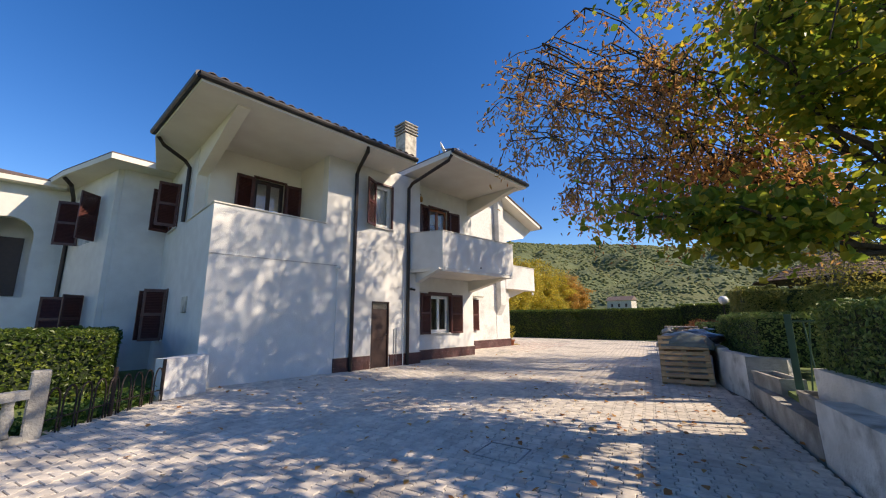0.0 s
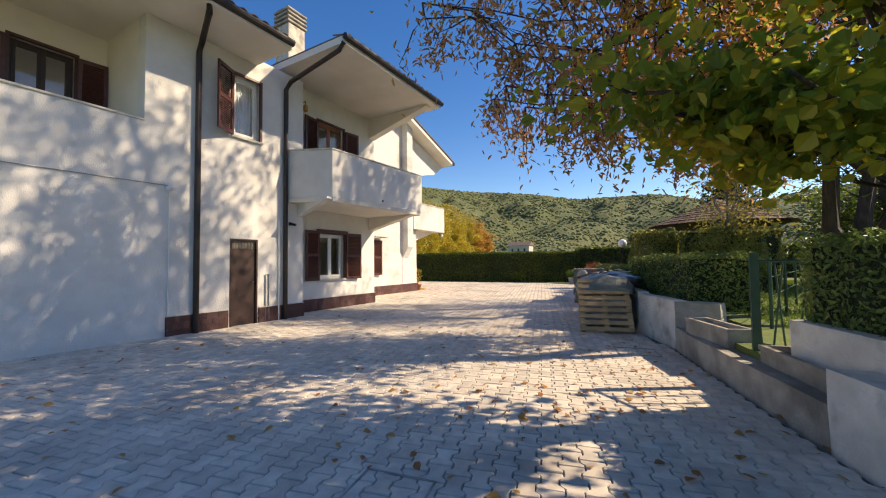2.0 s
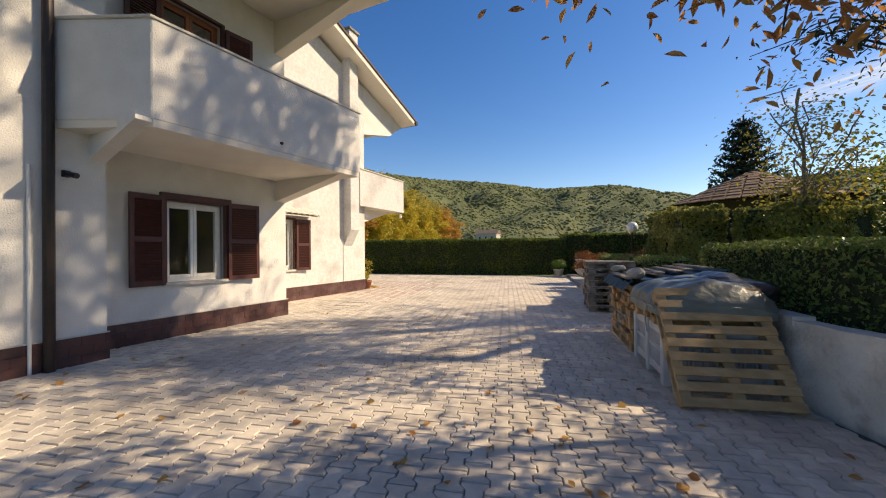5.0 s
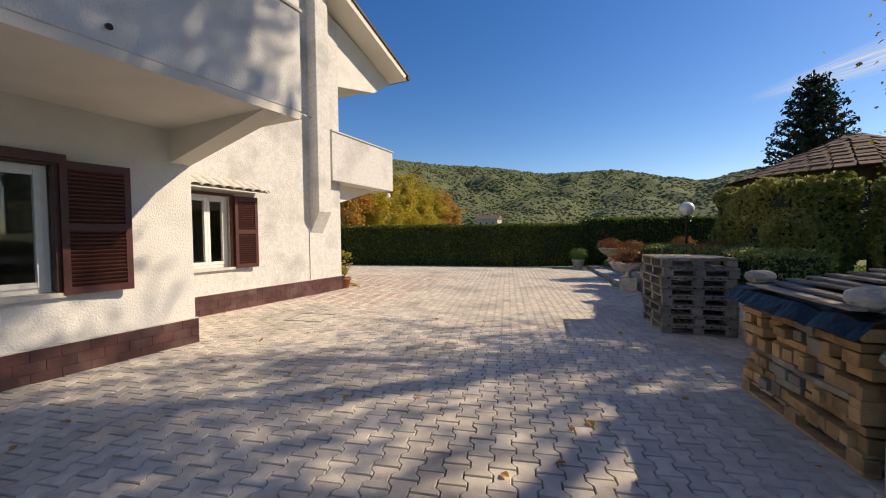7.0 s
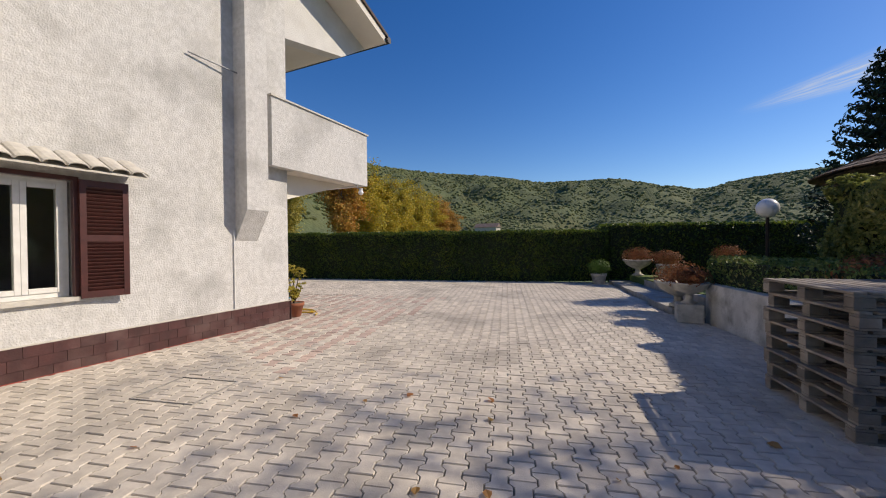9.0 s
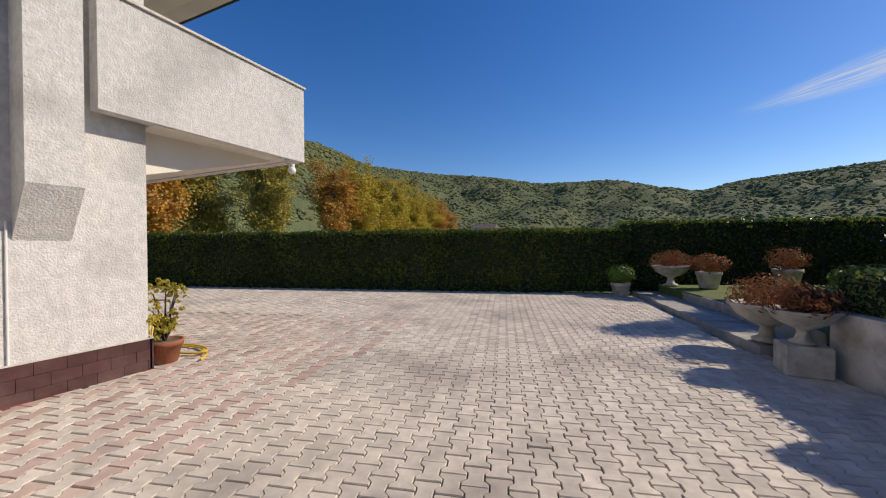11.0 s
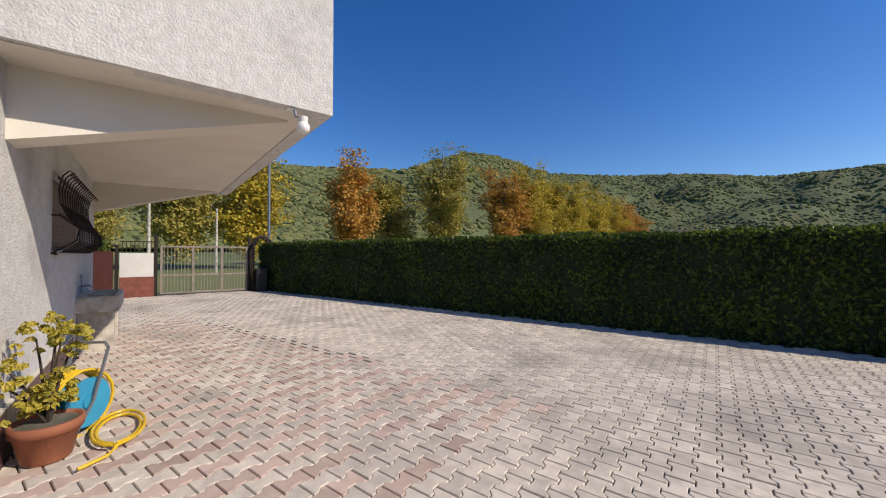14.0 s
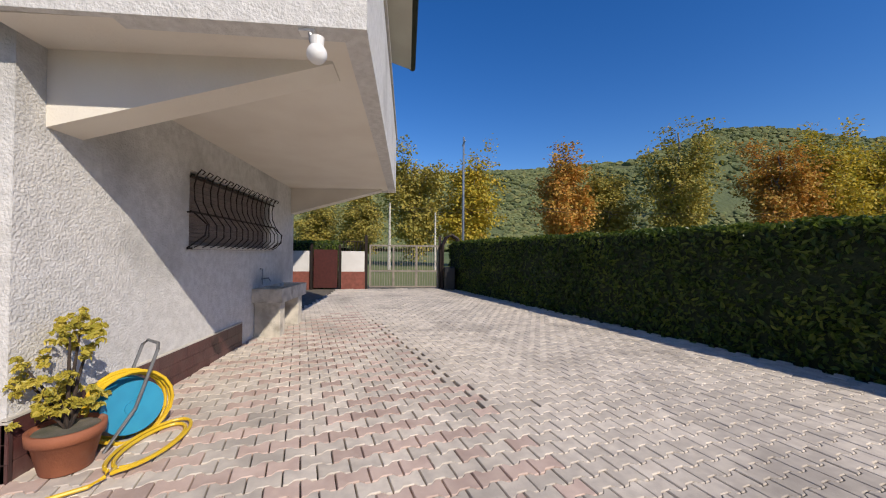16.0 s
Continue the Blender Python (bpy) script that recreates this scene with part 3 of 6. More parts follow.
# plinth tiles: dark red-brown glazed pieces
def plinth(axis, c, u0, u1, z0, z1, out):
    """One course run of tiles on the wall plane c, standing out by out."""
    if axis == "x":
        base = box(B(), min(c, c + out * 0.7), u0, z0, max(c, c + out * 0.7), u1, z1 - 0.004)
    else:
        base = box(B(), u0, min(c, c + out * 0.7), z0, u1, max(c, c + out * 0.7), z1 - 0.004)
    pl = part("plinth", base, GROUT, house, "dark red-brown tiled plinth")
    lo, hi = sorted((c + 0.001, c + out + 0.004))
    cap = box(B(), lo, u0, z1, hi, u1, z1 + 0.014) if axis == "x" else box(B(), u0, lo, z1, u1, hi, z1 + 0.014)
    part("plinth_cap", cap, SILL, pl, "pale mortar line along the plinth's top")
    w = 0.24
    kz = 3
    h = (z1 - z0 - 0.05) / kz
    for j in range(kz):
        u = u0 - (w / 2 if j % 2 else 0)
        while u < u1 - 0.03:
            a, b = max(u, u0) + 0.0014, min(u + w, u1) - 0.0014
            zz = z0 + 0.05 + j * h
            bm = B()
            if b - a > 0.02:
                if axis == "x":
                    box(bm, c + out * 0.6, a, zz + 0.0014, c + out, b, zz + h - 0.0014, bevel=0.0015)
                else:
                    box(bm, a, c + out * 0.6, zz + 0.0014, b, c + out, zz + h - 0.0014, bevel=0.0015)
                part("tile", bm, PLINTH, pl)
            u += w


plinth("x", XA, 5.3, 6.47, 0.1, 0.52, 0.03)
plinth("x", XA, 7.17, 8.42, 0.1, 0.5, 0.03)
plinth("x", XB, 8.45, 11.79, 0.1, 0.5, 0.03)
plinth("x", XC, 11.78, 16.64, 0.13, 0.56, 0.03)
plinth("y", YN, -14.6, XC + 0.03, 0.13, 0.58, 0.03)


part("paint_line", box(B(), XC + 0.002, 11.8, 0.14, XC + 0.034, 15.6, 0.2), RED_LINE, house, "red paint line at the foot of the plinth")


# shutters and windows
def shutter(parent, w, h, m, name="shutter"):
    """A louvred leaf with its own frame and slats, hinged at its local origin, standing in the local xz plane."""
    bm = B()
    for x0, x1 in ((0, 0.06), (w - 0.06, w)):
        box(bm, x0, -0.02, 0, x1, 0.02, h, m)
    for z in (0, h * 0.48, h - 0.08):
        box(bm, 0.06, -0.018, z, w - 0.06, 0.018, z + 0.08, m)
    leaf = part(name, bm, SHUTTER, parent)
    me = None
    for z0, z1 in ((0.08, h * 0.48), (h * 0.48 + 0.08, h - 0.08)):
        k = int((z1 - z0) / 0.042)
        for i in range(k):
            bm = B()
            q = m @ Matrix.Translation((w / 2, 0, z0 + (i + 0.5) * (z1 - z0) / k)) @ Matrix.Rotation(radians(-52), 4, "X")
            if me is None:
                box(bm, -w / 2 + 0.06, -0.03, -0.004, w / 2 - 0.06, 0.03, 0.004)
                me = mesh_of("slat", bm, SHUTTER)
            else:
                bm.free()
            s = new("slat", me)
            s.parent, s.matrix_parent_inverse = leaf, world_of(leaf).inverted()
            s.matrix_basis = q
    return leaf


def window(name, c, u0, u1, z0, z1, axis="x", sign=1, frame_mat=None, leaves=2, curtain=False, sill=True, outer=True):
    """A casement in a wall whose outer face is at c; sign: the way that face looks."""
    frame_mat = frame_mat or WHITE_FRAME
    def bx(bm, a, b, d0, d1, e0, e1):
        lo, hi = sorted((c + sign * a, c + sign * b))
        if axis == "x":
            return box(bm, lo, d0, e0, hi, d1, e1)
        return box(bm, d0, lo, e0, d1, hi, e1)
    w = thing(name, (c, (u0 + u1) / 2, z0) if axis == "x" else ((u0 + u1) / 2, c, z0), "casement window with glazed leaves", "window", kind="structure")
    bm = B()
    for a, b, p, q in ((u0, u0 + 0.05, z0, z1), (u1 - 0.05, u1, z0, z1), (u0 + 0.05, u1 - 0.05, z1 - 0.05, z1), (u0 + 0.05, u1 - 0.05, z0, z0 + 0.06)):
        bx(bm, -0.2, -0.12, a, b, p, q)
    fr = part("window_frame", bm, frame_mat, w)
    step = (u1 - u0 - 0.1) / leaves
    for i in range(leaves):
        a, b = u0 + 0.05 + i * step, u0 + 0.05 + (i + 1) * step
        bm = B()
        t = 0.055
        for p, q, e, f in ((a, a + t, z0 + 0.06, z1 - 0.05), (b - t, b, z0 + 0.06, z1 - 0.05), (a + t, b - t, z1 - 0.05 - t, z1 - 0.05), (a + t, b - t, z0 + 0.06, z0 + 0.06 + t)):
            bx(bm, -0.17, -0.105, p + 0.002, q - 0.002, e, f)
        part("casement", bm, frame_mat, w)
        pane = part("pane", bx(B(), -0.145, -0.139, a + t, b - t, z0 + 0.06 + t, z1 - 0.05 - t), GLASS, w)
        pane.visible_shadow = False
    if outer:
        bm = B()
        for a, b, p, q in ((u0 - 0.05, u0, z0, z1 + 0.05), (u1, u1 + 0.05, z0, z1 + 0.05), (u0, u1, z1, z1 + 0.05)):
            bx(bm, -0.04, 0.03, a, b, p, q)
        part("shutter_frame", bm, SHUTTER, w)
    if sill:
        part("window_sill", bx(B(), -0.2, 0.06, u0 - 0.06, u1 + 0.06, z0 - 0.05, z0 - 0.003), SILL, w)
    if curtain:
        bm = B()
        k = 24
        vs = []
        for i in range(k + 1):
            u = u0 + 0.03 + (u1 - u0 - 0.06) * i / k
            d = c - sign * (0.27 + 0.02 * math.sin(i * 1.9))
            vs.append([bm.verts.new((d, u, z) if axis == "x" else (u, d, z)) for z in (z0 + 0.02, z1 - 0.02)])
        for s, t in zip(vs, vs[1:]):
            bm.faces.new((s[0], t[0], t[1], s[1]))
        part("curtain", bm, CURTAIN, w)
    return w


def rot(x, y, z, deg):
    return pose(x, y, z, 0, 0, deg)


w = window("window_1", XB, 9.38, 10.36, 1.05, 2.38)
shutter(w, 0.5, 1.42, rot(XB + 0.05, 9.34, 1.02, -86))
shutter(w, 0.6, 1.42, rot(XB + 0.05, 10.4, 1.02, 84))
bm = box(B(), XB - 0.02, 9.28, 2.4, XB + 0.07, 10.46, 2.5, bevel=0.006)
part("lintel_box", bm, SHUTTER, w)
w = window("window_2", XC, 12.62, 13.42, 1.05, 2.42)
shutter(w, 0.47, 1.42, rot(XC + 0.06, 13.46, 1.02, 84))
shutter(w, 0.47, 1.42, rot(XC + 0.06, 12.58, 1.02, -84))
part("awning_board", prism(B(), [(XC, 2.68), (XC + 0.34, 2.5), (XC + 0.34, 2.52), (XC, 2.71)], "y", 12.45, 14.05), SILL, w, "small tiled canopy over the window")
me = None
for i in range(8):
    for j in range(3):
        if me is None:
            bm = B()
            pr = [(0.1 * math.cos(a), 0.05 * math.sin(a)) for a in [math.pi * q / 6 for q in range(7)]]
            pr += [(0.088 * math.cos(a), 0.04 * math.sin(a)) for a in [math.pi * q / 6 for q in range(6, -1, -1)]]
            prism(bm, pr, "x", -0.07, 0.07)
            me = mesh_of("canopy_tile", bm, SILL)
        t = new("canopy_tile", me)
        t.matrix_basis = Matrix.Translation((XC + 0.07 + j * 0.115, 12.55 + i * 0.2, 2.685 - j * 0.058)) @ Matrix.Rotation(radians(28), 4, "Y")
        t.parent, t.matrix_parent_inverse = w, world_of(w).inverted()
w = window("window_3", XA, 6.55, 7.17, 4.34, 5.72, leaves=1, curtain=True)
shutter(w, 0.5, 1.42, rot(XA + 0.06, 6.5, 4.32, -62))
w = window("window_4", XB, 9.32, 10.33, 3.25, 5.68, frame_mat=WOOD_DOOR, sill=False)
shutter(w, 0.5, 2.4, rot(XB + 0.05, 9.28, 3.25, -82))
shutter(w, 0.5, 2.4, rot(XB + 0.05, 10.38, 3.25, 82))
w = window("window_5", -10.95, 3.58, 4.44, 3.2, 5.58, frame_mat=DARK_WOOD, sill=False)
shutter(w, 0.46, 2.34, rot(-10.9, 3.53, 3.22, -86))
shutter(w, 0.44, 2.34, rot(-10.9, 4.47, 3.22, 82))
w = window("window_6", YN, -15.7, -13.25, 1.74, 2.6, axis="y", leaves=2, frame_mat=DARK_WOOD, outer=False)
for z0, z1, nm in ((1.0, 2.4, "window_7"), (4.2, 5.5, "window_8")):
    w = window(nm, 2.2, -13.88, -12.92, z0 + 0.02, z1 - 0.02, axis="y", sign=-1)
    shutter(w, 0.5, z1 - z0, rot(-13.95, 2.16, z0, -75))
    shutter(w, 0.5, z1 - z0, rot(-12.88, 2.16, z0, -95))
for z0, z1, nm in ((0.9, 2.3, "window_9"), (3.95, 5.4, "window_10")):
    w = thing(nm, (-16, 0.6, z0), "casement window of the far wing with open brown shutters", "window", kind="structure")
    bm = B()
    for a, b, p, q in ((1.0, 1.07, z0, z1), (2.23, 2.3, z0, z1), (1.07, 2.23, z0, z0 + 0.07), (1.07, 2.23, z1 - 0.07, z1), (1.61, 1.69, z0, z1)):
        box(bm, a, -0.05, p, b, 0.05, q, fw)
    part("window_frame", bm, WHITE_FRAME, w)
    part("pane", box(B(), 1.07, -0.004, z0 + 0.07, 2.23, 0.004, z1 - 0.07, fw), GLASS, w)
    shutter(w, 0.6, z1 - z0, fw @ rot(0.98, 0.18, z0, 120))
    shutter(w, 0.6, z1 - z0, fw @ rot(2.32, 0.18, z0, 60))

# side door
door = thing("door_1", (XA, 6.8, 0.15), "dark brown metal side door with a perforated top", "door", kind="structure")
bm = B()
for a, b, p, q in ((6.5, 6.54, 0.1, 2.06), (7.1, 7.14, 0.1, 2.06), (6.54, 7.1, 2.02, 2.06)):
    box(bm, XA - 0.12, a, p, XA + 0.01, b, q)
part("door_frame", bm, DARK_WOOD, door)
bm = box(B(), XA - 0.07, 6.54, 0.12, XA - 0.03, 7.1, 1.84, bevel=0.004)
box(bm, XA - 0.03, 6.58, 0.95, XA - 0.022, 7.06, 0.98)
part("door_leaf", bm, DARK_WOOD, door)
bm = B()
for i in range(16):
    box(bm, XA - 0.06, 6.545 + i * 0.035, 1.85, XA - 0.04, 6.562 + i * 0.035, 2.02)
for i in range(4):
    box(bm, XA - 0.055, 6.54, 1.86 + i * 0.045, XA - 0.045, 7.1, 1.872 + i * 0.045)
part("grille", bm, GATE_PAINT, door, "beige perforated grille")
part("handle", cyl(B(), (XA - 0.02, 7.03, 1.1), (XA + 0.04, 7.03, 1.1), 0.012), STEEL, door)


# downpipes
def pipe(pts, r=0.05, material=None, name="downpipe", label="dark brown metal downpipe on the wall"):
    bm = tube(B(), pts, r, 10)
    p = part(name, bm, material or PIPE, house, label)
    return p


pipe([(-8.0, 5.4, 6.2), (-8.1, 5.45, 6.05), (-9.0, 5.78, 5.95), (XA + 0.07, 5.8, 5.8), (XA + 0.07, 5.8, 3.0), (XA + 0.07, 5.8, 0.1)], 0.055)
pipe([(-7.15, 7.83, 6.45), (-7.3, 7.83, 6.3), (-8.95, 7.83, 6.0), (XA + 0.07, 7.83, 5.85), (XA + 0.07, 7.83, 3.0), (XA + 0.07, 7.83, 0.1)], 0.055)
pipe([(-11.3, 1.3, 6.15), (-11.4, 1.45, 6.0), (-11.75, 2.0, 5.85), (-11.78, 2.13, 5.7), (-11.78, 2.13, 4.15)], 0.05)
pipe([(-16.6, -0.3, 6.1), (-16.7, -0.1, 5.9), (-17.6, 0.0, 5.7), (-17.7, 0.02, 5.5), (-17.7, 0.02, 0.0)], 0.06)
pipe([(XA + 0.025, 7.68, 0.1), (XA + 0.025, 7.68, 2.55)], 0.018, WHITE_FRAME, "conduit", "white plastic conduit on the wall")
pipe([(XA + 0.02, 7.33, 0.2), (XA + 0.02, 7.33, 1.25), (XA + 0.02, 7.42, 1.27), (XA + 0.02, 7.42, 0.2)], 0.012, STEEL, "conduit", "thin grey water pipe on the wall")
pipe([(XA + 0.015, 5.33, 0.15), (XA + 0.015, 5.33, 2.95)], 0.012, WHITE_FRAME, "conduit", "white plastic conduit on the wall")
pipe([(XA + 0.014, 2.2, 2.98), (XA + 0.014, 3.7, 2.985), (XA + 0.014, 5.3, 3.0)], 0.008, STEEL, "cable", "thin grey cable across the wall")
pipe([(XC + 0.015, 15.46, 0.55), (XC + 0.015, 15.46, 1.9)], 0.01, WHITE_FRAME, "conduit", "thin white conduit on the wall")
pipe([(XC + 0.04, 14.75, 4.55), (XC + 0.1, 15.5, 4.52)], 0.012, STEEL, "bracket_bar", "small steel bar on the wall")

# chimney, dish and aerial on the roof
ch = thing("chimney", (-12.5, 10.6, 7.4), "plastered chimney stack with a slatted brick cap", "")
ch.parent, ch.matrix_parent_inverse = house, world_of(house).inverted()
part("shaft", box(B(), -12.9, 10.2, 7.4, -12.2, 10.9, 10.0, bevel=0.02), STONE_WHITE, ch)
for i in range(4):
    part("cap_course", box(B(), -12.96, 10.14, 10.02 + i * 0.15, -12.14, 10.96, 10.1 + i * 0.15, bevel=0.02), CONCRETE, ch)
part("flue", box(B(), -12.8, 10.3, 9.95, -12.3, 10.8, 10.5), DARK_WOOD, ch)
dish = thing("satellite_dish", (-11, 11.3, 7.6), "white satellite dish on a short mast", "satellite dish")
bm = lathe(B(), [(0.02, 0.0), (0.18, 0.02), (0.32, 0.06), (0.4, 0.11), (0.4, 0.12), (0.32, 0.075), (0.18, 0.033), (0.02, 0.015)], 24)
bmesh.ops.transform(bm, matrix=pose(-10.9, 11.3, 9.0, 66, 0, 118), verts=bm.verts[:])
part("reflector", bm, WHITE_FRAME, dish)
part("mast", cyl(B(), (-11.08, 11.2, 7.4), (-11.0, 11.2, 9.0), 0.025), STEEL, dish)
part("feed_arm", cyl(B(), (-10.92, 11.28, 8.75), (-10.5, 11.65, 9.05), 0.012), STEEL, dish)
aer = thing("aerial", (-12, 14.5, 8.0), "thin metal television aerial on the roof", "aerial")
part("mast", cyl(B(), (-11.6, 13.2, 8.5), (-11.6, 13.2, 10.0), 0.02), STEEL, aer)
for i in range(5):
    part("rod", cyl(B(), (-11.6 - 0.25, 13.0 + i * 0.12, 9.9), (-11.6 + 0.25, 13.0 + i * 0.12, 9.9), 0.006, n=6), STEEL, aer)
part("boom", cyl(B(), (-11.6, 12.9, 9.9), (-11.6, 13.6, 9.9), 0.01, n=6), STEEL, aer)
# ---- walls, steps and hedges of the garden ----
WALL_LINE = [(1.75, -0.6), (0.9, 2.3), (-0.09, 5.9), (-0.88, 8.75), (-1.0, 9.3), (-1.6, 10.6), (-2.35, 13.5), (-3.85, 20.05)]


def thick_line(a, b, w):
    a, b = Vector((*a, 0)), Vector((*b, 0))
    d = (b - a).normalized()
    s = Vector((d.y, -d.x, 0)) * w
    return [(p.x, p.y) for p in (a, b, b + s, a + s)]


def rough_block(bm, poly, z0, z1, seed, amount=0.012, cuts=5):
    """A wall block with uneven faces and worn edges."""
    prism(bm, poly, "z", z0, z1)
    bmesh.ops.subdivide_edges(bm, edges=bm.edges[:], cuts=cuts, use_grid_fill=True)
    for v in bm.verts:
        q = noise.noise_vector(v.co * 3.1 + Vector((seed, 0, 0))) * amount
        v.co += q
    return bm


gw = thing("retaining_wall", (-1, 8, 0), "worn whitewashed low garden wall with crumbling render", "garden wall", kind="structure")
for i, (z, w) in enumerate(((0.64, 0.3), (0.62, 0.3), (0.34, 0.3), (0.36, 0.3), (0.8, 0.2), (0.84, 0.2), (0.82, 0.2))):
    bm = rough_block(B(), thick_line(WALL_LINE[i], WALL_LINE[i + 1], w), -0.25, z, i * 3.7)
    part("block", bm, CONCRETE if i in (2, 3) else WALL_WHITE, gw)
for a, b in (((2.06, -0.6), (1.21, 2.3)), ((1.21, 2.3), (-0.06, 6.95))):
    part("upper_wall", rough_block(B(), thick_line(a, b, 0.16), 0.2, 0.86, 55 + a[0], 0.008), WALL_WHITE, gw)
bm = rough_block(B(), [(-1.0, 9.3), (-0.4, 9.1), (-0.3, 9.35), (-0.95, 9.55)], 0.2, 0.78, 77)
part("block", bm, CONCRETE, gw)
# garden ground behind the wall
bm = B()
gv = [(1.95, -0.6), (1.1, 2.3), (-0.1, 6.65), (-0.6, 8.75), (-0.7, 9.3), (-1.35, 10.6), (-2.15, 13.5), (-3.6, 20.1), (-3.6, 21.5), (-5.0, 26.9), (9, 31.5), (40, 36), (40, -4), (6, -7)]
slab(bm, gv, -0.4, 0.42)
solid("lawn", bm, GRASS_SOIL, "sunny mown garden lawn behind the low wall", "lawn", kind="structure")

# two broad steps up to the garden
st = thing("garden_steps", (-4.7, 23.8, 0.1), "two long worn stone steps up to the garden", "steps", kind="structure")
STEP_A, STEP_B = Vector((-5.72, 27.0, 0)), Vector((-4.35, 20.6, 0))
sd = (STEP_B - STEP_A).normalized()
sn = Vector((-sd.y, sd.x, 0))
for lev, (off, z0, z1) in enumerate(((0.0, -0.1, 0.24), (0.75, 0.0, 0.44))):
    L = (STEP_B - STEP_A).length
    k = 7
    for i in range(k):
        a = STEP_A + sd * (L * i / k + 0.006) + sn * off
        b = STEP_A + sd * (L * (i + 1) / k - 0.006) + sn * off
        poly = [(p.x, p.y) for p in (a, b, b + sn * 0.9, a + sn * 0.9)]
        bm = rough_block(B(), poly, z0, z1 - 0.04 + 0.01 * math.sin(i * 2.1 + lev), lev * 9 + i, 0.012, 3)
        part("step_stone", bm, STEP_STONE, st)


def hedge(name, poly, z0, z1, material, dens, size, label, seed, bumpy=0.06, category="hedge"):
    """A clipped hedge: an uneven dense core, coloured near-black as inner shade, with leaves standing off it."""
    h = thing(name, (poly[0][0], poly[0][1], z0), label, category)
    bm = B()
    prism(bm, poly, "z", z0, z1)
    bmesh.ops.inset_region(bm, faces=bm.faces[:], thickness=0.0)
    bmesh.ops.triangulate(bm, faces=bm.faces[:])
    tri = [([v.co.copy() for v in f.verts], f.normal.copy(), f.calc_area()) for f in bm.faces if f.normal.z > -0.5]
    bm.free()
    rs = np.random.RandomState(seed)
    pts, nrm = [], []
    for vs, nn, ar in tri:
        k = int(ar * dens)
        r = rs.rand(k, 2)
        fl = r.sum(1) > 1
        r[fl] = 1 - r[fl]
        p = np.array(vs[0]) + r[:, :1] * np.array(vs[1] - vs[0]) + r[:, 1:] * np.array(vs[2] - vs[0])
        wob = np.array([noise.noise(Vector(q) * 1.7) for q in p]) * bumpy
        p = p + np.array(nn)[None] * (wob + rs.uniform(-0.05, 0.05, k))[:, None]
        pts.append(p)
        nrm.append(np.repeat(np.array(nn)[None], k, 0))
    c = Vector((sum(p[0] for p in poly) / len(poly), sum(p[1] for p in poly) / len(poly)))
    inner = []
    for p in poly:
        d = c - Vector(p)
        inner.append(tuple(Vector(p) + d.normalized() * 0.1))
    # solid filler block whose dark colour stands in for shade behind the leaves
    part("core", prism(B(), inner, "z", z0, z1 - 0.06), HEDGE_SHADE, h)
    ob = leaf_part("foliage", leaves_mesh("foliage", np.concatenate(pts), np.concatenate(nrm), size, material, (1.0, 0.5), 0.65, 0.3, seed), h)
    ob["kind"] = "stuff"
    return h


HL0, HL1 = Vector((-22.9, 20.75)), Vector((-5.75, 27.15))
hd = (HL1 - HL0).normalized()
hn = Vector((-hd.y, hd.x))
def strip(a, b, w):
    return [tuple(a), tuple(b), tuple(b + hn * w), tuple(a + hn * w)]


hedge("hedge", strip(HL0, HL1, 1.1), 0.15, 2.12, LAUREL, 620, 0.1, "long tall clipped laurel hedge along the yard", 3)
hedge("hedge", strip(HL1 + hd * 0.02 + hn * 0.1, HL1 + hd * 14, 1.1), 0.1, 2.35, LAUREL, 330, 0.11, "tall clipped laurel hedge behind the garden steps", 4)
side = Vector((0.96, 0.27))


def along(a, b, w):
    a, b = Vector(a), Vector(b)
    return [tuple(a), tuple(b), tuple(b + side * w), tuple(a + side * w)]


hedge("hedge", along((2.2, -0.6), (0.06, 6.95), 1.0), 0.6, 1.64, BOX_LEAF, 1500, 0.055, "dense clipped box hedge on the low garden wall", 5, 0.05)
hedge("hedge", along((-0.75, 9.45), (-1.9, 13.2), 1.0), 0.6, 1.55, BOX_LEAF, 1100, 0.055, "clipped box hedge behind the pallets", 6, 0.06)
hedge("hedge", along((-2.55, 15.2), (-3.75, 20.3), 0.9), 0.55, 1.3, BOX_LEAF, 800, 0.06, "low clipped hedge on the garden wall", 7, 0.06)
hedge("hedge", along((-1.65, 17.1), (-2.3, 19.5), 1.0), 0.42, 2.5, BUSH_LEAF, 1700, 0.085, "tall loose ivy-grown hedge beside the gazebo", 8, 0.25)
hedge("hedge", [(-0.6, 16.7), (2.2, 17.7), (1.9, 18.6), (-0.4, 17.7)], 0.42, 2.45, BUSH_LEAF, 1700, 0.085, "tall loose ivy-grown hedge in front of the gazebo", 28, 0.28)
hedge("hedge", [(-13.8, 1.35), (-9.5, 0.85), (-9.5, -2.4), (-13.8, -2.2)], 0.05, 1.3, LAUREL, 620, 0.075, "dark clipped hedge in the front garden", 9, 0.1)
hedge("hedge", [(-22.6, 13.2), (-22.9, 16.4), (-24, 16.4), (-24, 13.2)], 0.3, 2.1, LAUREL, 300, 0.1, "clipped hedge behind the entrance wall", 10)


# ---- trees ----
def limb(bm, a, b, r0, r1, rs, k=5, sag=0.0):
    a, b = Vector(a), Vector(b)
    L = (b - a).length
    pts = [a.lerp(b, i / k) + Vector(rs.normal(0, 0.035 * L, 3)) * (0 if i in (0,) else math.sin(math.pi * i / k)) + Vector((0, 0, -sag * L * (i / k) ** 2)) for i in range(k + 1)]
    tube(bm, pts, [r0 + (r1 - r0) * i / k for i in range(k + 1)], 7)
    return pts


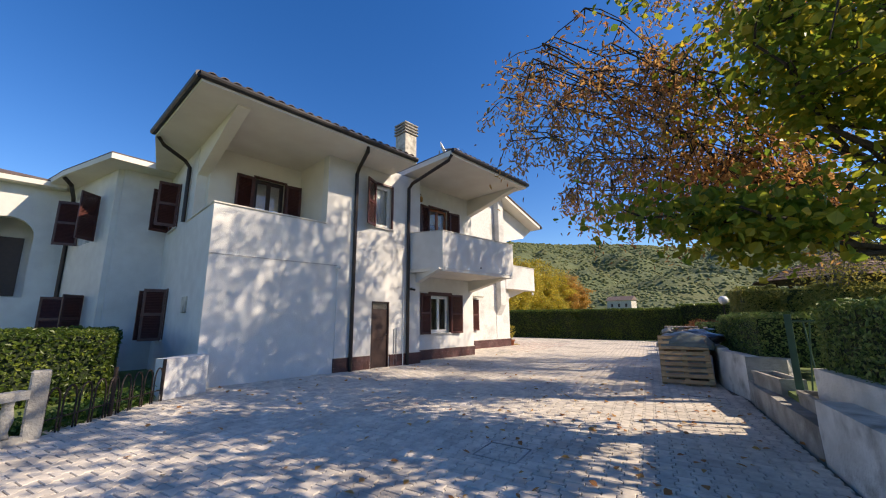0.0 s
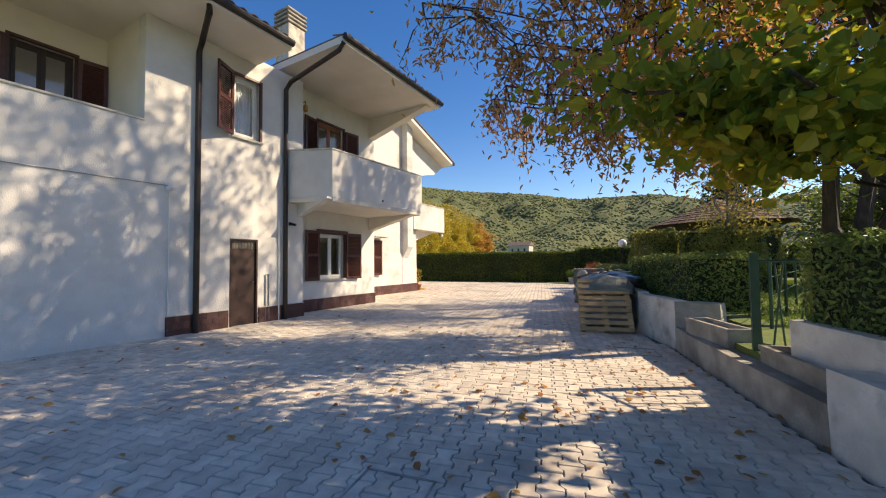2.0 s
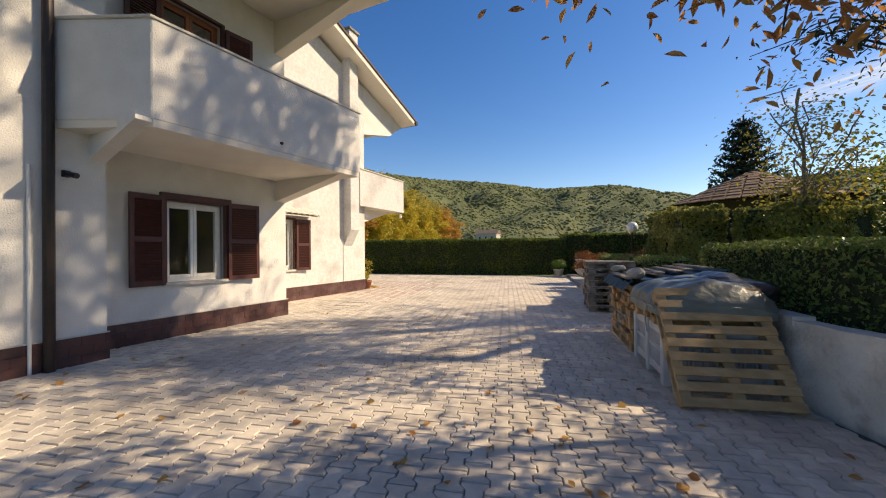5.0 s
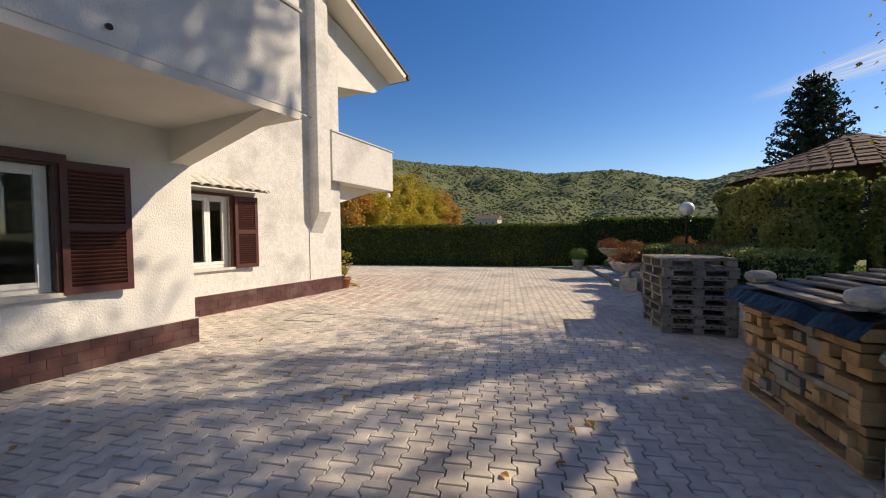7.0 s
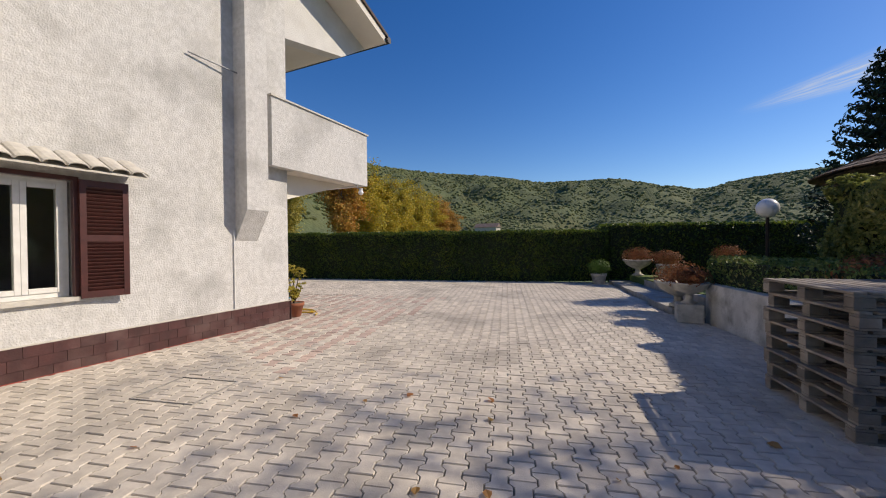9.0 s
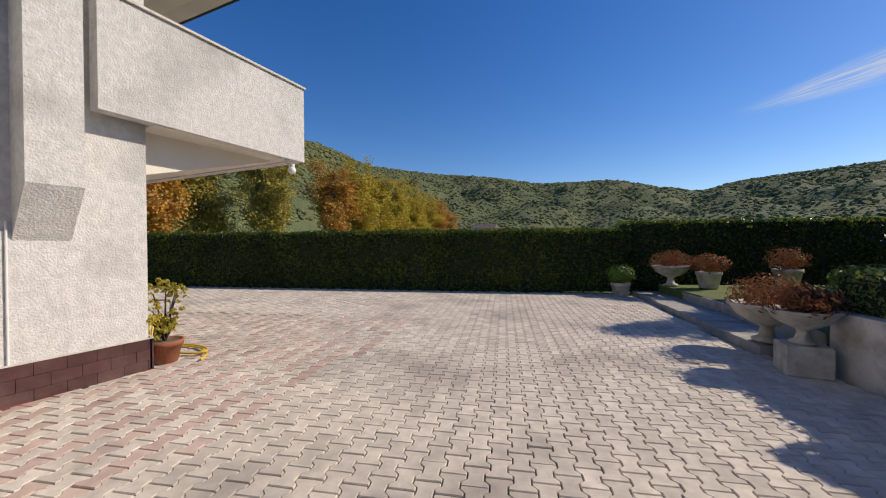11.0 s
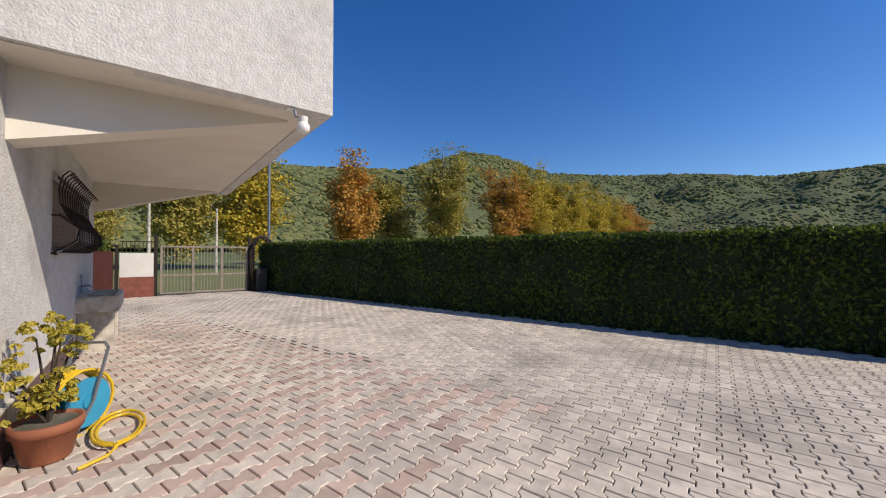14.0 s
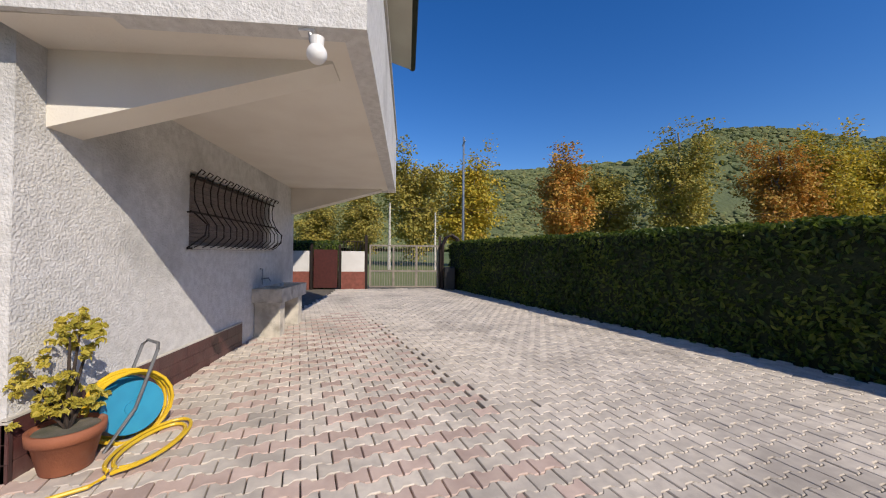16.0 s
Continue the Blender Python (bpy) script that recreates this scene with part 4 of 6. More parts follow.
def tree(name, base, top, centre, radii, material, bark, leaf, count, label, seed, r=0.2, limbs=16, twigs=7, shape=(1.0, 0.6), droop=0.6, spray=0.45, hang=0.0, category="tree", lo=-0.75, stout=0.3, boughs=()):
    """A trunk, limbs that reach into an uneven crown, twigs, and leaves along the twigs."""
    rs = np.random.RandomState(seed)
    t = thing(name, base, label, category)
    bm = B()
    trunk = limb(bm, base, top, r, r * 0.35, rs, 8)
    part("trunk", bm, bark, t)
    bm = B()
    centre, radii = np.array(centre, float), np.array(radii, float)
    pts, nrm, tips = [], [], []
    ends = [(centre, radii)] * limbs
    for c, q, k in boughs:
        ends += [(np.array(c, float), np.array(q, float))] * k
    for mid, reach in ends:
        d = rs.normal(0, 1, 3)
        d /= np.linalg.norm(d)
        d[2] = max(lo, d[2])
        end = mid + d * reach * rs.uniform(0.65, 1.05)
        f = min(0.95, max(0.3, (end[2] - base[2]) / (top[2] - base[2]) * 0.7))
        s = trunk[int(f * (len(trunk) - 1))]
        br = limb(bm, s, end, r * stout, 0.014, rs, 6, 0.05)
        for j in range(twigs):
            q = br[rs.randint(2 if mid is centre else 4, len(br))]
            e = np.array(q) + rs.normal(0, 1, 3) * reach * 0.22 + np.array([0, 0, -hang * rs.rand()])
            tw = limb(bm, q, e, 0.016, 0.005, rs, 3, 0.12)
            tips.append((np.array(tw[0]), np.array(tw[-1])))
    per = max(1, count // len(tips))
    for a, e in tips:
        f = rs.beta(2, 1.2, per)[:, None]
        p = a + (e - a) * f + rs.normal(0, spray, (per, 3)) * np.array([1, 1, 0.6])
        if hang:
            p[:, 2] -= np.abs(rs.normal(0, hang * 0.4, per))
        pts.append(p)
        o = p - centre
        o /= np.linalg.norm(o, axis=1)[:, None] + 1e-6
        nrm.append(o * 0.4 + np.array([0, 0, 0.8]))
    part("branchwork", bm, bark, t)["kind"] = "stuff"
    ob = leaf_part("crown", leaves_mesh("crown", np.concatenate(pts), np.concatenate(nrm), leaf, material, shape, 0.6, droop, seed), t)
    return t


RUST = "garden tree with drooping rust-brown autumn foliage"
tree("lime_tree", (1.55, 7.6, 0.4), (1.2, 7.0, 7.2), (1.2, 6.2, 5.9), (2.5, 2.8, 2.4), LIME_LEAF, BARK, 0.125, 11000, "broad-leaved garden tree turning yellow over the wall", 11, 0.2, 19, 7, (1.0, 0.85), 0.8, 0.3, stout=0.22, boughs=[((-0.75, 5.6, 3.1), (1.2, 1.0, 0.5), 5), ((0.5, 6.2, 4.7), (1.0, 1.0, 0.4), 3)], lo=-0.5)
tree("cypress_tree", (3.4, 12.6, 0.4), (2.2, 12.4, 16), (0.4, 12.0, 13.3), (3.5, 3.4, 2.3), RUST_LEAF, BARK, 0.15, 10000, "tall " + RUST, 12, 0.22, 34, 8, (1.0, 0.45), 1.5, 0.32, 0.7, stout=0.12)
tree("cypress_tree", (3.9, 17.0, 0.4), (3.0, 16.8, 16), (1.4, 16.4, 13.5), (3.1, 2.9, 2.1), RUST_LEAF, BARK, 0.15, 11500, "tall " + RUST, 18, 0.2, 30, 8, (1.0, 0.45), 1.5, 0.32, 0.7, stout=0.12)
tree("cypress_tree", (1.9, 10.6, 0.4), (0.0, 9.7, 7.2), (-3.4, 7.0, 6.7), (1.9, 1.9, 1.3), RUST_LEAF, BARK, 0.14, 13500, "leaning " + RUST, 16, 0.14, 24, 12, (1.0, 0.32), 1.6, 0.15, 0.8, stout=0.08, boughs=[((-0.7, 10.2, 4.9), (1.7, 1.3, 0.6), 11), ((-3.2, 8.7, 5.0), (1.0, 0.8, 0.5), 5)])
tree("cedar_tree", (2.9, 13.2, 0.4), (2.8, 13.0, 6.8), (1.4, 12.4, 4.6), (2.0, 1.1, 0.35), CONIFER, BARK, 0.12, 2800, "dark cedar with long level boughs", 27, 0.14, 12, 8, (1.0, 0.22), 0.6, 0.14, stout=0.16)
tree("cedar_tree", (5.2, 19.2, 0.4), (5.0, 19.2, 13), (4.4, 19.0, 10.6), (4.0, 3.8, 2.0), CONIFER, BARK, 0.2, 3000, "dark spreading cedar over the garden", 17, 0.28, 26, 7, (1.0, 0.3), 0.2, 0.35, stout=0.16)
tree("dark_tree", (5.4, 20.6, 0.4), (5.3, 20.6, 5.6), (5.2, 20.6, 3.3), (2.3, 2.3, 2.2), LAUREL, BARK, 0.15, 9000, "dark evergreen garden tree beyond the lawn", 13, 0.2, 20, 7)
tree("dark_tree", (11.5, 22, 0.4), (11.4, 22, 8), (11.4, 22, 4.8), (3.0, 3.0, 3.2), LAUREL, BARK, 0.16, 9000, "dark evergreen garden tree beyond the lawn", 14, 0.25, 20, 7)
tree("birch_tree", (0.6, 17.2, 0.4), (0.7, 17.2, 5.2), (0.7, 17.2, 4.0), (1.3, 1.3, 1.4), OLIVE_LEAF, BARK_PALE, 0.09, 2200, "thin young tree with sparse leaves by the gazebo", 15, 0.06, 14, 5)


def monkey_puzzle(base, h, r):
    rs = np.random.RandomState(21)
    t = thing("conifer", base, "dark conifer with upswept tiered branches", "tree")
    part("trunk", tube(B(), [base, (base[0], base[1], base[2] + h)], [0.18, 0.03], 8), BARK, t)
    pts, nrm = [], []
    bm = B()
    for i in range(17):
        f = i / 17
        z = base[2] + h * (0.12 + 0.86 * f)
        rr = r * (1 - f) ** 0.75 + 0.12
        for j in range(9):
            a = 2 * math.pi * (j + rs.rand() * 0.6) / 9 + i
            e = Vector((base[0] + rr * math.cos(a), base[1] + rr * math.sin(a), z + 0.1 + 0.18 * rr))
            s = Vector((base[0], base[1], z))
            m = s.lerp(e, 0.6) + Vector((0, 0, -0.12 * rr))
            tube(bm, [s, m, e], [0.03, 0.025, 0.012], 5)
            k = int(20 + 70 * rr)
            q = rs.rand(k)[:, None]
            p = np.where(q < 0.6, np.array(s) + (np.array(m) - np.array(s)) * q / 0.6, np.array(m) + (np.array(e) - np.array(m)) * (q - 0.6) / 0.4)
            pts.append(p + rs.normal(0, 0.07, (k, 3)))
            nrm.append(rs.normal(0, 1, (k, 3)))
    part("branchwork", bm, BARK, t)["kind"] = "stuff"
    leaf_part("crown", leaves_mesh("crown", np.concatenate(pts), np.concatenate(nrm), 0.17, CONIFER, (1.0, 0.4), 0.9, 0.0, 22), t)


monkey_puzzle((2.0, 26.8, 0.4), 7.1, 2.1)


# ---- hills and the autumn row ----
def ridge(az):
    """Height of the skyline, in degrees, by the bearing from +y towards -x."""
    xs = [-60, -24, -14, -10, -5, 0, 10, 17, 27, 36, 40, 44, 48, 57, 66, 76, 92, 120]
    ys = [7.0, 8.0, 7.6, 6.6, 7.6, 9.0, 9.0, 10.2, 11.0, 12.0, 13.6, 15.0, 15.4, 12.8, 12.6, 12.4, 11.8, 11.0]
    return float(np.interp(az, xs, ys))


EYE0 = Vector((-7, 15))
bm = B()
grid = []
NA, NR = 150, 34
for i in range(NA + 1):
    az = -75 + 210 * i / NA
    d = Vector((-math.sin(radians(az)), math.cos(radians(az))))
    row = []
    near = 190 + 230 * (1 - min(1, max(0, (az - 25) / 30)))
    if az < 5:
        near = 450
    far = near * 3.0
    for j in range(NR + 1):
        f = j / NR
        r = near + (far - near) * f
        peak = far * math.tan(radians(ridge(az)))
        e = f ** 1.15
        z = 1.6 + near * 0.016 + (peak - near * 0.016) * e
        w = noise.fractal(Vector((d.x * r / 90, d.y * r / 90, 3.3)), 0.9, 2.1, 5)
        z += w * peak * 0.16 * math.sin(math.pi * min(1, f * 1.02)) ** 0.7
        z += 1.1 * noise.noise(Vector((az * 2.1, r / 12, 7))) * (0.4 + f)
        p = EYE0 + d * r
        row.append(bm.verts.new((p.x, p.y, z)))
    p = EYE0 + d * (far * 1.6)
    row.append(bm.verts.new((p.x, p.y, -5)))
    grid.append(row)
for a, b in zip(grid, grid[1:]):
    for j in range(NR + 1):
        bm.faces.new((a[j], a[j + 1], b[j + 1], b[j])).smooth = True
pos = np.array([[v.co[:] for v in row[:-1]] for row in grid])
hill = solid("hills", bm, HILL, "wooded hills rising behind the valley", "hills", kind="structure")

# crowns of the far woods
rs = np.random.RandomState(31)
base_bm = B()
bmesh.ops.create_icosphere(base_bm, subdivisions=1, radius=1)
iv = np.array([v.co[:] for v in base_bm.verts])
fi = np.array([[v.index for v in f.verts] for f in base_bm.faces])
base_bm.free()
K = 42000
ia, ja = rs.randint(0, NA, K), rs.randint(0, NR, K)
fa, fb = rs.rand(K, 1), rs.rand(K, 1)
cp = (pos[ia, ja] * (1 - fa) + pos[ia + 1, ja] * fa) * (1 - fb) + (pos[ia, ja + 1] * (1 - fa) + pos[ia + 1, ja + 1] * fa) * fb
clear = np.array([noise.noise(Vector((c[0] / 70, c[1] / 70, 1.5))) + (0.5 if j < 3 else 0) > 0.62 for c, j in zip(cp, ja)])
cp, ja = cp[~clear], ja[~clear]
K = len(cp)
size = rs.uniform(1.5, 3.4, (K, 1, 1)) * (0.75 + ja[:, None, None] / NR)
vv = cp[:, None, :] + iv[None] * size * rs.uniform(0.7, 1.25, (K, 12, 1)) * np.array([1.1, 1.1, 0.7]) + np.array([0, 0, 0.3])
ff = fi[None] + (np.arange(K) * 12)[:, None, None]
me = bpy.data.meshes.new("far_woods")
me.from_pydata(vv.reshape(-1, 3).tolist(), [], ff.reshape(-1, 3).tolist())
me.materials.append(FOREST)
tagged(new("far_woods", me), "mixed green and golden woods covering the hills", "woods", kind="stuff")


def far_tree(az, dist, top_deg, width, material, seed, label):
    p = Vector((-8.6, 19.1)) + Vector((-math.sin(radians(az)), math.cos(radians(az)))) * dist
    z0 = 0.5 + dist * 0.012
    h = 1.65 + dist * math.tan(radians(top_deg)) - z0
    return tree("roadside_tree", (p.x, p.y, z0), (p.x, p.y, z0 + h * 0.85), (p.x, p.y, z0 + h * 0.56), (width, width, h * 0.46), material, BARK_PALE, 0.36, 13000, label, seed, 0.28, 40, 6, (1.0, 0.85), 0.3, 0.6, lo=-0.9, stout=0.2)


AUT = "tall roadside plane tree in autumn leaf"
for az, dist, el, wd, m in ((103, 75, 7.5, 4.2, OLIVE_LEAF), (97, 70, 9, 4.0, OLIVE_LEAF), (89, 52, 16.2, 4.2, OLIVE_LEAF), (80.5, 52, 16, 4.0, YELLOW_LEAF), (66.5, 55, 15.2, 4.0, ORANGE_LEAF),
                            (60.5, 62, 12.2, 4.4, OLIVE_LEAF), (52.2, 60, 18.2, 4.8, OLIVE_LEAF), (42.5, 66, 13.6, 4.2, ORANGE_LEAF), (38.5, 72, 13.2, 4.6, YELLOW_LEAF), (35, 80, 12, 4.6, YELLOW_LEAF),
                            (32.3, 90, 10.8, 4.8, YELLOW_LEAF), (29.8, 103, 9.7, 5.0, YELLOW_LEAF), (27.7, 118, 8.4, 5.2, YELLOW_LEAF), (26, 135, 7.3, 5.2, ORANGE_LEAF), (24.4, 152, 6.3, 5.4, ORANGE_LEAF)):
    far_tree(az, dist, el, wd, m, int(az * 10), AUT)


# a thin streak of high cloud
CIRRUS = bpy.data.materials.new("cirrus_cloud")
CIRRUS.use_nodes = True
cn, cl = CIRRUS.node_tree.nodes, CIRRUS.node_tree.links
cn.remove(cn["Principled BSDF"])
tc, cm, nz = cn.new("ShaderNodeTexCoord"), cn.new("ShaderNodeMapping"), cn.new("ShaderNodeTexNoise")
cm.inputs["Scale"].default_value = (2.2, 9.0, 1.0)
nz.inputs["Scale"].default_value, nz.inputs["Detail"].default_value, nz.inputs["Roughness"].default_value = 1.6, 8.0, 0.62
cl.new(tc.outputs["UV"], cm.inputs[0])
cl.new(cm.outputs[0], nz.inputs["Vector"])
sp = cn.new("ShaderNodeSeparateXYZ")
cl.new(tc.outputs["UV"], sp.inputs[0])
def ramp_of(sock, a, b, c, d):
    q = cn.new("ShaderNodeMapRange")
    q.interpolation_type = "SMOOTHSTEP"
    for i, v in enumerate((a, b, c, d)):
        q.inputs[1 + i].default_value = v
    cl.new(sock, q.inputs[0])
    return q.outputs[0]
def times(p, q):
    x = cn.new("ShaderNodeMath")
    x.operation = "MULTIPLY"
    cl.new(p, x.inputs[0])
    cl.new(q, x.inputs[1])
    return x.outputs[0]
soft = times(times(ramp_of(sp.outputs[0], 0.0, 0.45, 0, 1), ramp_of(sp.outputs[0], 0.75, 1.0, 1, 0)), times(ramp_of(sp.outputs[1], 0.0, 0.5, 0, 1), ramp_of(sp.outputs[1], 0.5, 1.0, 1, 0)))
alpha = times(soft, ramp_of(nz.outputs[0], 0.3, 0.72, 0.1, 0.95))
em, tp, mx = cn.new("ShaderNodeEmission"), cn.new("ShaderNodeBsdfTransparent"), cn.new("ShaderNodeMixShader")
em.inputs[0].default_value, em.inputs[1].default_value = (0.86, 0.93, 1.0, 1), 0.75
cl.new(alpha, mx.inputs[0])
cl.new(tp.outputs[0], mx.inputs[1])
cl.new(em.outputs[0], mx.inputs[2])
cl.new(mx.outputs[0], cn["Material Output"].inputs[0])
bm = B()
uvl = bm.loops.layers.uv.new("UVMap")
cols = []
for i in range(17):
    f = i / 16
    az, el, half = radians(-12.5 - 21 * f), 15.2 + 3.2 * f, 0.5 + 2.4 * f ** 0.8
    cols.append([bm.verts.new((-7 - 1900 * math.sin(az), 15 + 1900 * math.cos(az), 1900 * math.tan(radians(el + half * g)))) for g in (-1, 0, 1)])
for i in range(16):
    for g in range(2):
        face = bm.faces.new((cols[i][g], cols[i + 1][g], cols[i + 1][g + 1], cols[i][g + 1]))
        for lp, uv in zip(face.loops, ((i, g), (i + 1, g), (i + 1, g + 1), (i, g + 1))):
            lp[uvl].uv = (uv[0] / 16, uv[1] / 2)
cloud = solid("backdrop", bm, CIRRUS, "thin white streak of high cloud in the sky", "cloud", kind="structure")
cloud.visible_shadow = False


# ---- pallets and wood ----
def pallet(at, label, material, group="pallets", L=1.2, W=1.0):
    """A flat pallet, 1.2 by 1.0 m: top boards, stringers, blocks, bottom boards."""
    t = thing("pallet", at, label, "pallet", group)
    x0, y0, z0 = at
    def piece(nm, *q):
        part(nm, box(B(), x0 + q[0], y0 + q[1], z0 + q[2], x0 + q[3], y0 + q[4], z0 + q[5], bevel=0.003), material, t)
    for i in range(9):
        y = -W / 2 + i * (W - 0.085) / 8
        piece("top_board", -L / 2, y, 0.122, L / 2, y + 0.085, 0.144)
    for x in (-L / 2, -0.05, L / 2 - 0.1):
        piece("stringer", x, -W / 2, 0.1, x + 0.1, W / 2, 0.12)
        for y in (-W / 2, -0.07, W / 2 - 0.14):
            piece("block", x, y, 0.022, x + 0.1, y + 0.14, 0.098)
        piece("bottom_board", x, -W / 2, 0.0, x + 0.1, W / 2, 0.02)
    return t


p0 = pallet((0, 0, 0), "pale new wooden pallet leaning against the woodpile", PALLET_NEW, "pallets", 1.0, 1.2)
p0.matrix_basis = pose(-2.24, 10.41, 0.51, 57, 0, 14.7)
for c in p0.children:
    c.matrix_parent_inverse = Matrix.Identity(4)
SK = (-3.38, 15.85)
stack0 = pallet((SK[0], SK[1], 0.06), "grey weathered pallet in a tall stack", PALLET_OLD)
SROT = -14
for c in stack0.children:
    c.matrix_parent_inverse = Matrix.Translation((-SK[0], -SK[1], -0.06))
stack0.matrix_basis = pose(SK[0], SK[1], 0.06, 0, 0, 100 + 0)
for i in range(1, 8):
    copy_thing(stack0, pose(SK[0] + 0.02 * math.sin(i * 2.3), SK[1] + 0.025 * math.cos(i * 1.7), 0.06 + i * 0.146, 0, 0, 100 + 1.5 * math.sin(i * 3.1)))
EDGE = [(2.0, -4.5), (0.95, 2.1), (-0.85, 8.6), (-1.65, 10.5), (-2.4, 13.6), (-3.9, 20.0), (-4.45, 20.8), (-5.75, 27.0), (-22.8, 20.7), (-22.3, 16.7), (-11.3, 16.5), (-11.3, 11.9), (-9.75, 11.7), (-9.75, 8.4), (-9.25, 8.3), (-9.25, 2.3), (-8.4, 1.4), (-4.5, -4.5)]


def inside(x, y, poly):
    r = False
    for (x0, y0), (x1, y1) in zip(poly, poly[1:] + poly[:1]):
        if (y0 > y) != (y1 > y) and x < (x1 - x0) * (y - y0) / (y1 - y0) + x0:
            r = not r
    return r


# ---- woodpile, crate and covers ----
WD = Vector((0.2, -0.98, 0)).normalized()        # the way the row of wood runs
WN = Vector((0.98, 0.2, 0)).normalized()
def wood_frame(o):
    return Matrix(((WN.x, WD.x, 0, o[0]), (WN.y, WD.y, 0, o[1]), (0, 0, 1, o[2]), (0, 0, 0, 1)))


wf = wood_frame((-3.26, 13.15, 0.06))
pile = thing("woodpile", (-2.8, 12.4, 0.06), "firewood offcuts stacked on a pallet under a dark sheet", "firewood")
rs = np.random.RandomState(51)
for x in (0.0, 0.45, 0.95):
    part("skid", box(B(), x, 0, 0, x + 0.09, 1.42, 0.022, wf), PALLET_NEW, pile)
    for y in (0.0, 0.65, 1.28):
        part("block", box(B(), x, y, 0.024, x + 0.09, y + 0.14, 0.11, wf, 0.003), PALLET_NEW, pile)
for y in (0.0, 0.18, 0.36, 0.54, 0.72, 0.9, 1.08, 1.28):
    part("deck_board", box(B(), 0, y, 0.112, 1.04, y + 0.13, 0.134, wf), PALLET_NEW, pile)
z = 0.136
for lay in range(9):
    h = (0.11, 0.07, 0.1, 0.06, 0.12, 0.08, 0.1, 0.07, 0.1)[lay]
    y = 0.02
    while y < 1.38:
        w = rs.uniform(0.06, 0.2) if lay % 2 == 0 else rs.uniform(0.16, 0.5)
        w = min(w, 1.42 - y)
        hh = h * rs.uniform(0.72, 0.98)
        sh = rs.uniform(-0.03, 0.06)
        q = wf @ Matrix.Translation((sh, y, z)) @ Matrix.Rotation(rs.normal(0, 0.05), 4, "Z") @ Matrix.Rotation(rs.normal(0, 0.03), 4, "X")
        part("log", box(B(), 0, 0, 0, rs.uniform(0.9, 1.0), w * 0.94, hh, q, 0.004), LOG if rs.rand() < 0.75 else PALLET_OLD, pile)
        y += w
    z += h
ztop = z
# dark sheet with boards and stones on it
cover = thing("cover_sheet", (-2.8, 12.4, 0.06 + ztop), "dark plastic sheet weighted with boards and stones", "tarpaulin")
bm = B()
gx, gy = 14, 18
vs = [[bm.verts.new(wf @ Vector((-0.12 + 1.3 * i / gx, -0.1 + 1.62 * j / gy, ztop + 0.03 + 0.18 * (i / gx) - (0.1 if i == 0 else 0) + 0.025 * noise.noise(Vector((i * 0.6, j * 0.5, 0)))))) for j in range(gy + 1)] for i in range(gx + 1)]
for i in range(gx):
    for j in range(gy):
        bm.faces.new((vs[i][j], vs[i + 1][j], vs[i + 1][j + 1], vs[i][j + 1]))
bmesh.ops.solidify(bm, geom=bm.faces[:], thickness=0.012)
part("sheet", bm, TARP_DARK, cover)
for i in range(7):
    q = wf @ Matrix.Translation((0.02 + i * 0.16, 0.02, ztop + 0.085 + i * 0.024)) @ Matrix.Rotation(rs.normal(0, 0.05), 4, "Z")
    part("board", box(B(), 0, 0, 0, 0.09, 1.36, 0.022, q, 0.003), PALLET_OLD, cover)
for x, y in ((0.12, 0.0), (0.1, 1.25)):
    bm = B()
    bmesh.ops.create_icosphere(bm, subdivisions=2, radius=0.11, matrix=wf @ Matrix.Translation((x, y + 0.05, ztop + 0.16)) @ Matrix.Diagonal((1.1, 1.3, 0.7, 1)))
    for v in bm.verts:
        v.co += noise.noise_vector(v.co * 7) * 0.02
    part("stone", bm, CONCRETE, cover)

crate = thing("plastic_crate", (-2.5, 11.0, 0.05), "grey plastic pallet box with slotted sides full of wood", "crate")
cf = wood_frame((-2.95, 11.62, 0.05))
CL, CW, CH = 1.2, 1.0, 0.62
for x, y in ((0, 0), (CW - 0.1, 0), (0, CL - 0.1), (CW - 0.1, CL - 0.1), (0, CL / 2 - 0.06)):
    part("post", box(B(), x, y, 0, x + 0.1, y + 0.1, CH, cf, 0.008), CRATE, crate)
def slotted(u0, u1, face):
    bm = B()
    k = int((u1 - u0) / 0.035)
    for i in range(k):
        u = u0 + (u1 - u0) * i / k
        for z0, z1 in ((0.16, 0.34), (0.37, 0.53)):
            if face == "front":
                box(bm, 0.03, u, z0, 0.045, u + 0.017, z1, cf)
            else:
                box(bm, u, CL - 0.045, z0, u + 0.017, CL - 0.03, z1, cf)
    for z0, z1 in ((0.12, 0.16), (0.34, 0.37), (0.53, CH)):
        if face == "front":
            box(bm, 0.02, u0, z0, 0.07, u1, z1, cf)
        else:
            box(bm, u0, CL - 0.07, z0, u1, CL - 0.02, z1, cf)
    part("slotted_side", bm, CRATE, crate)["kind"] = "stuff"


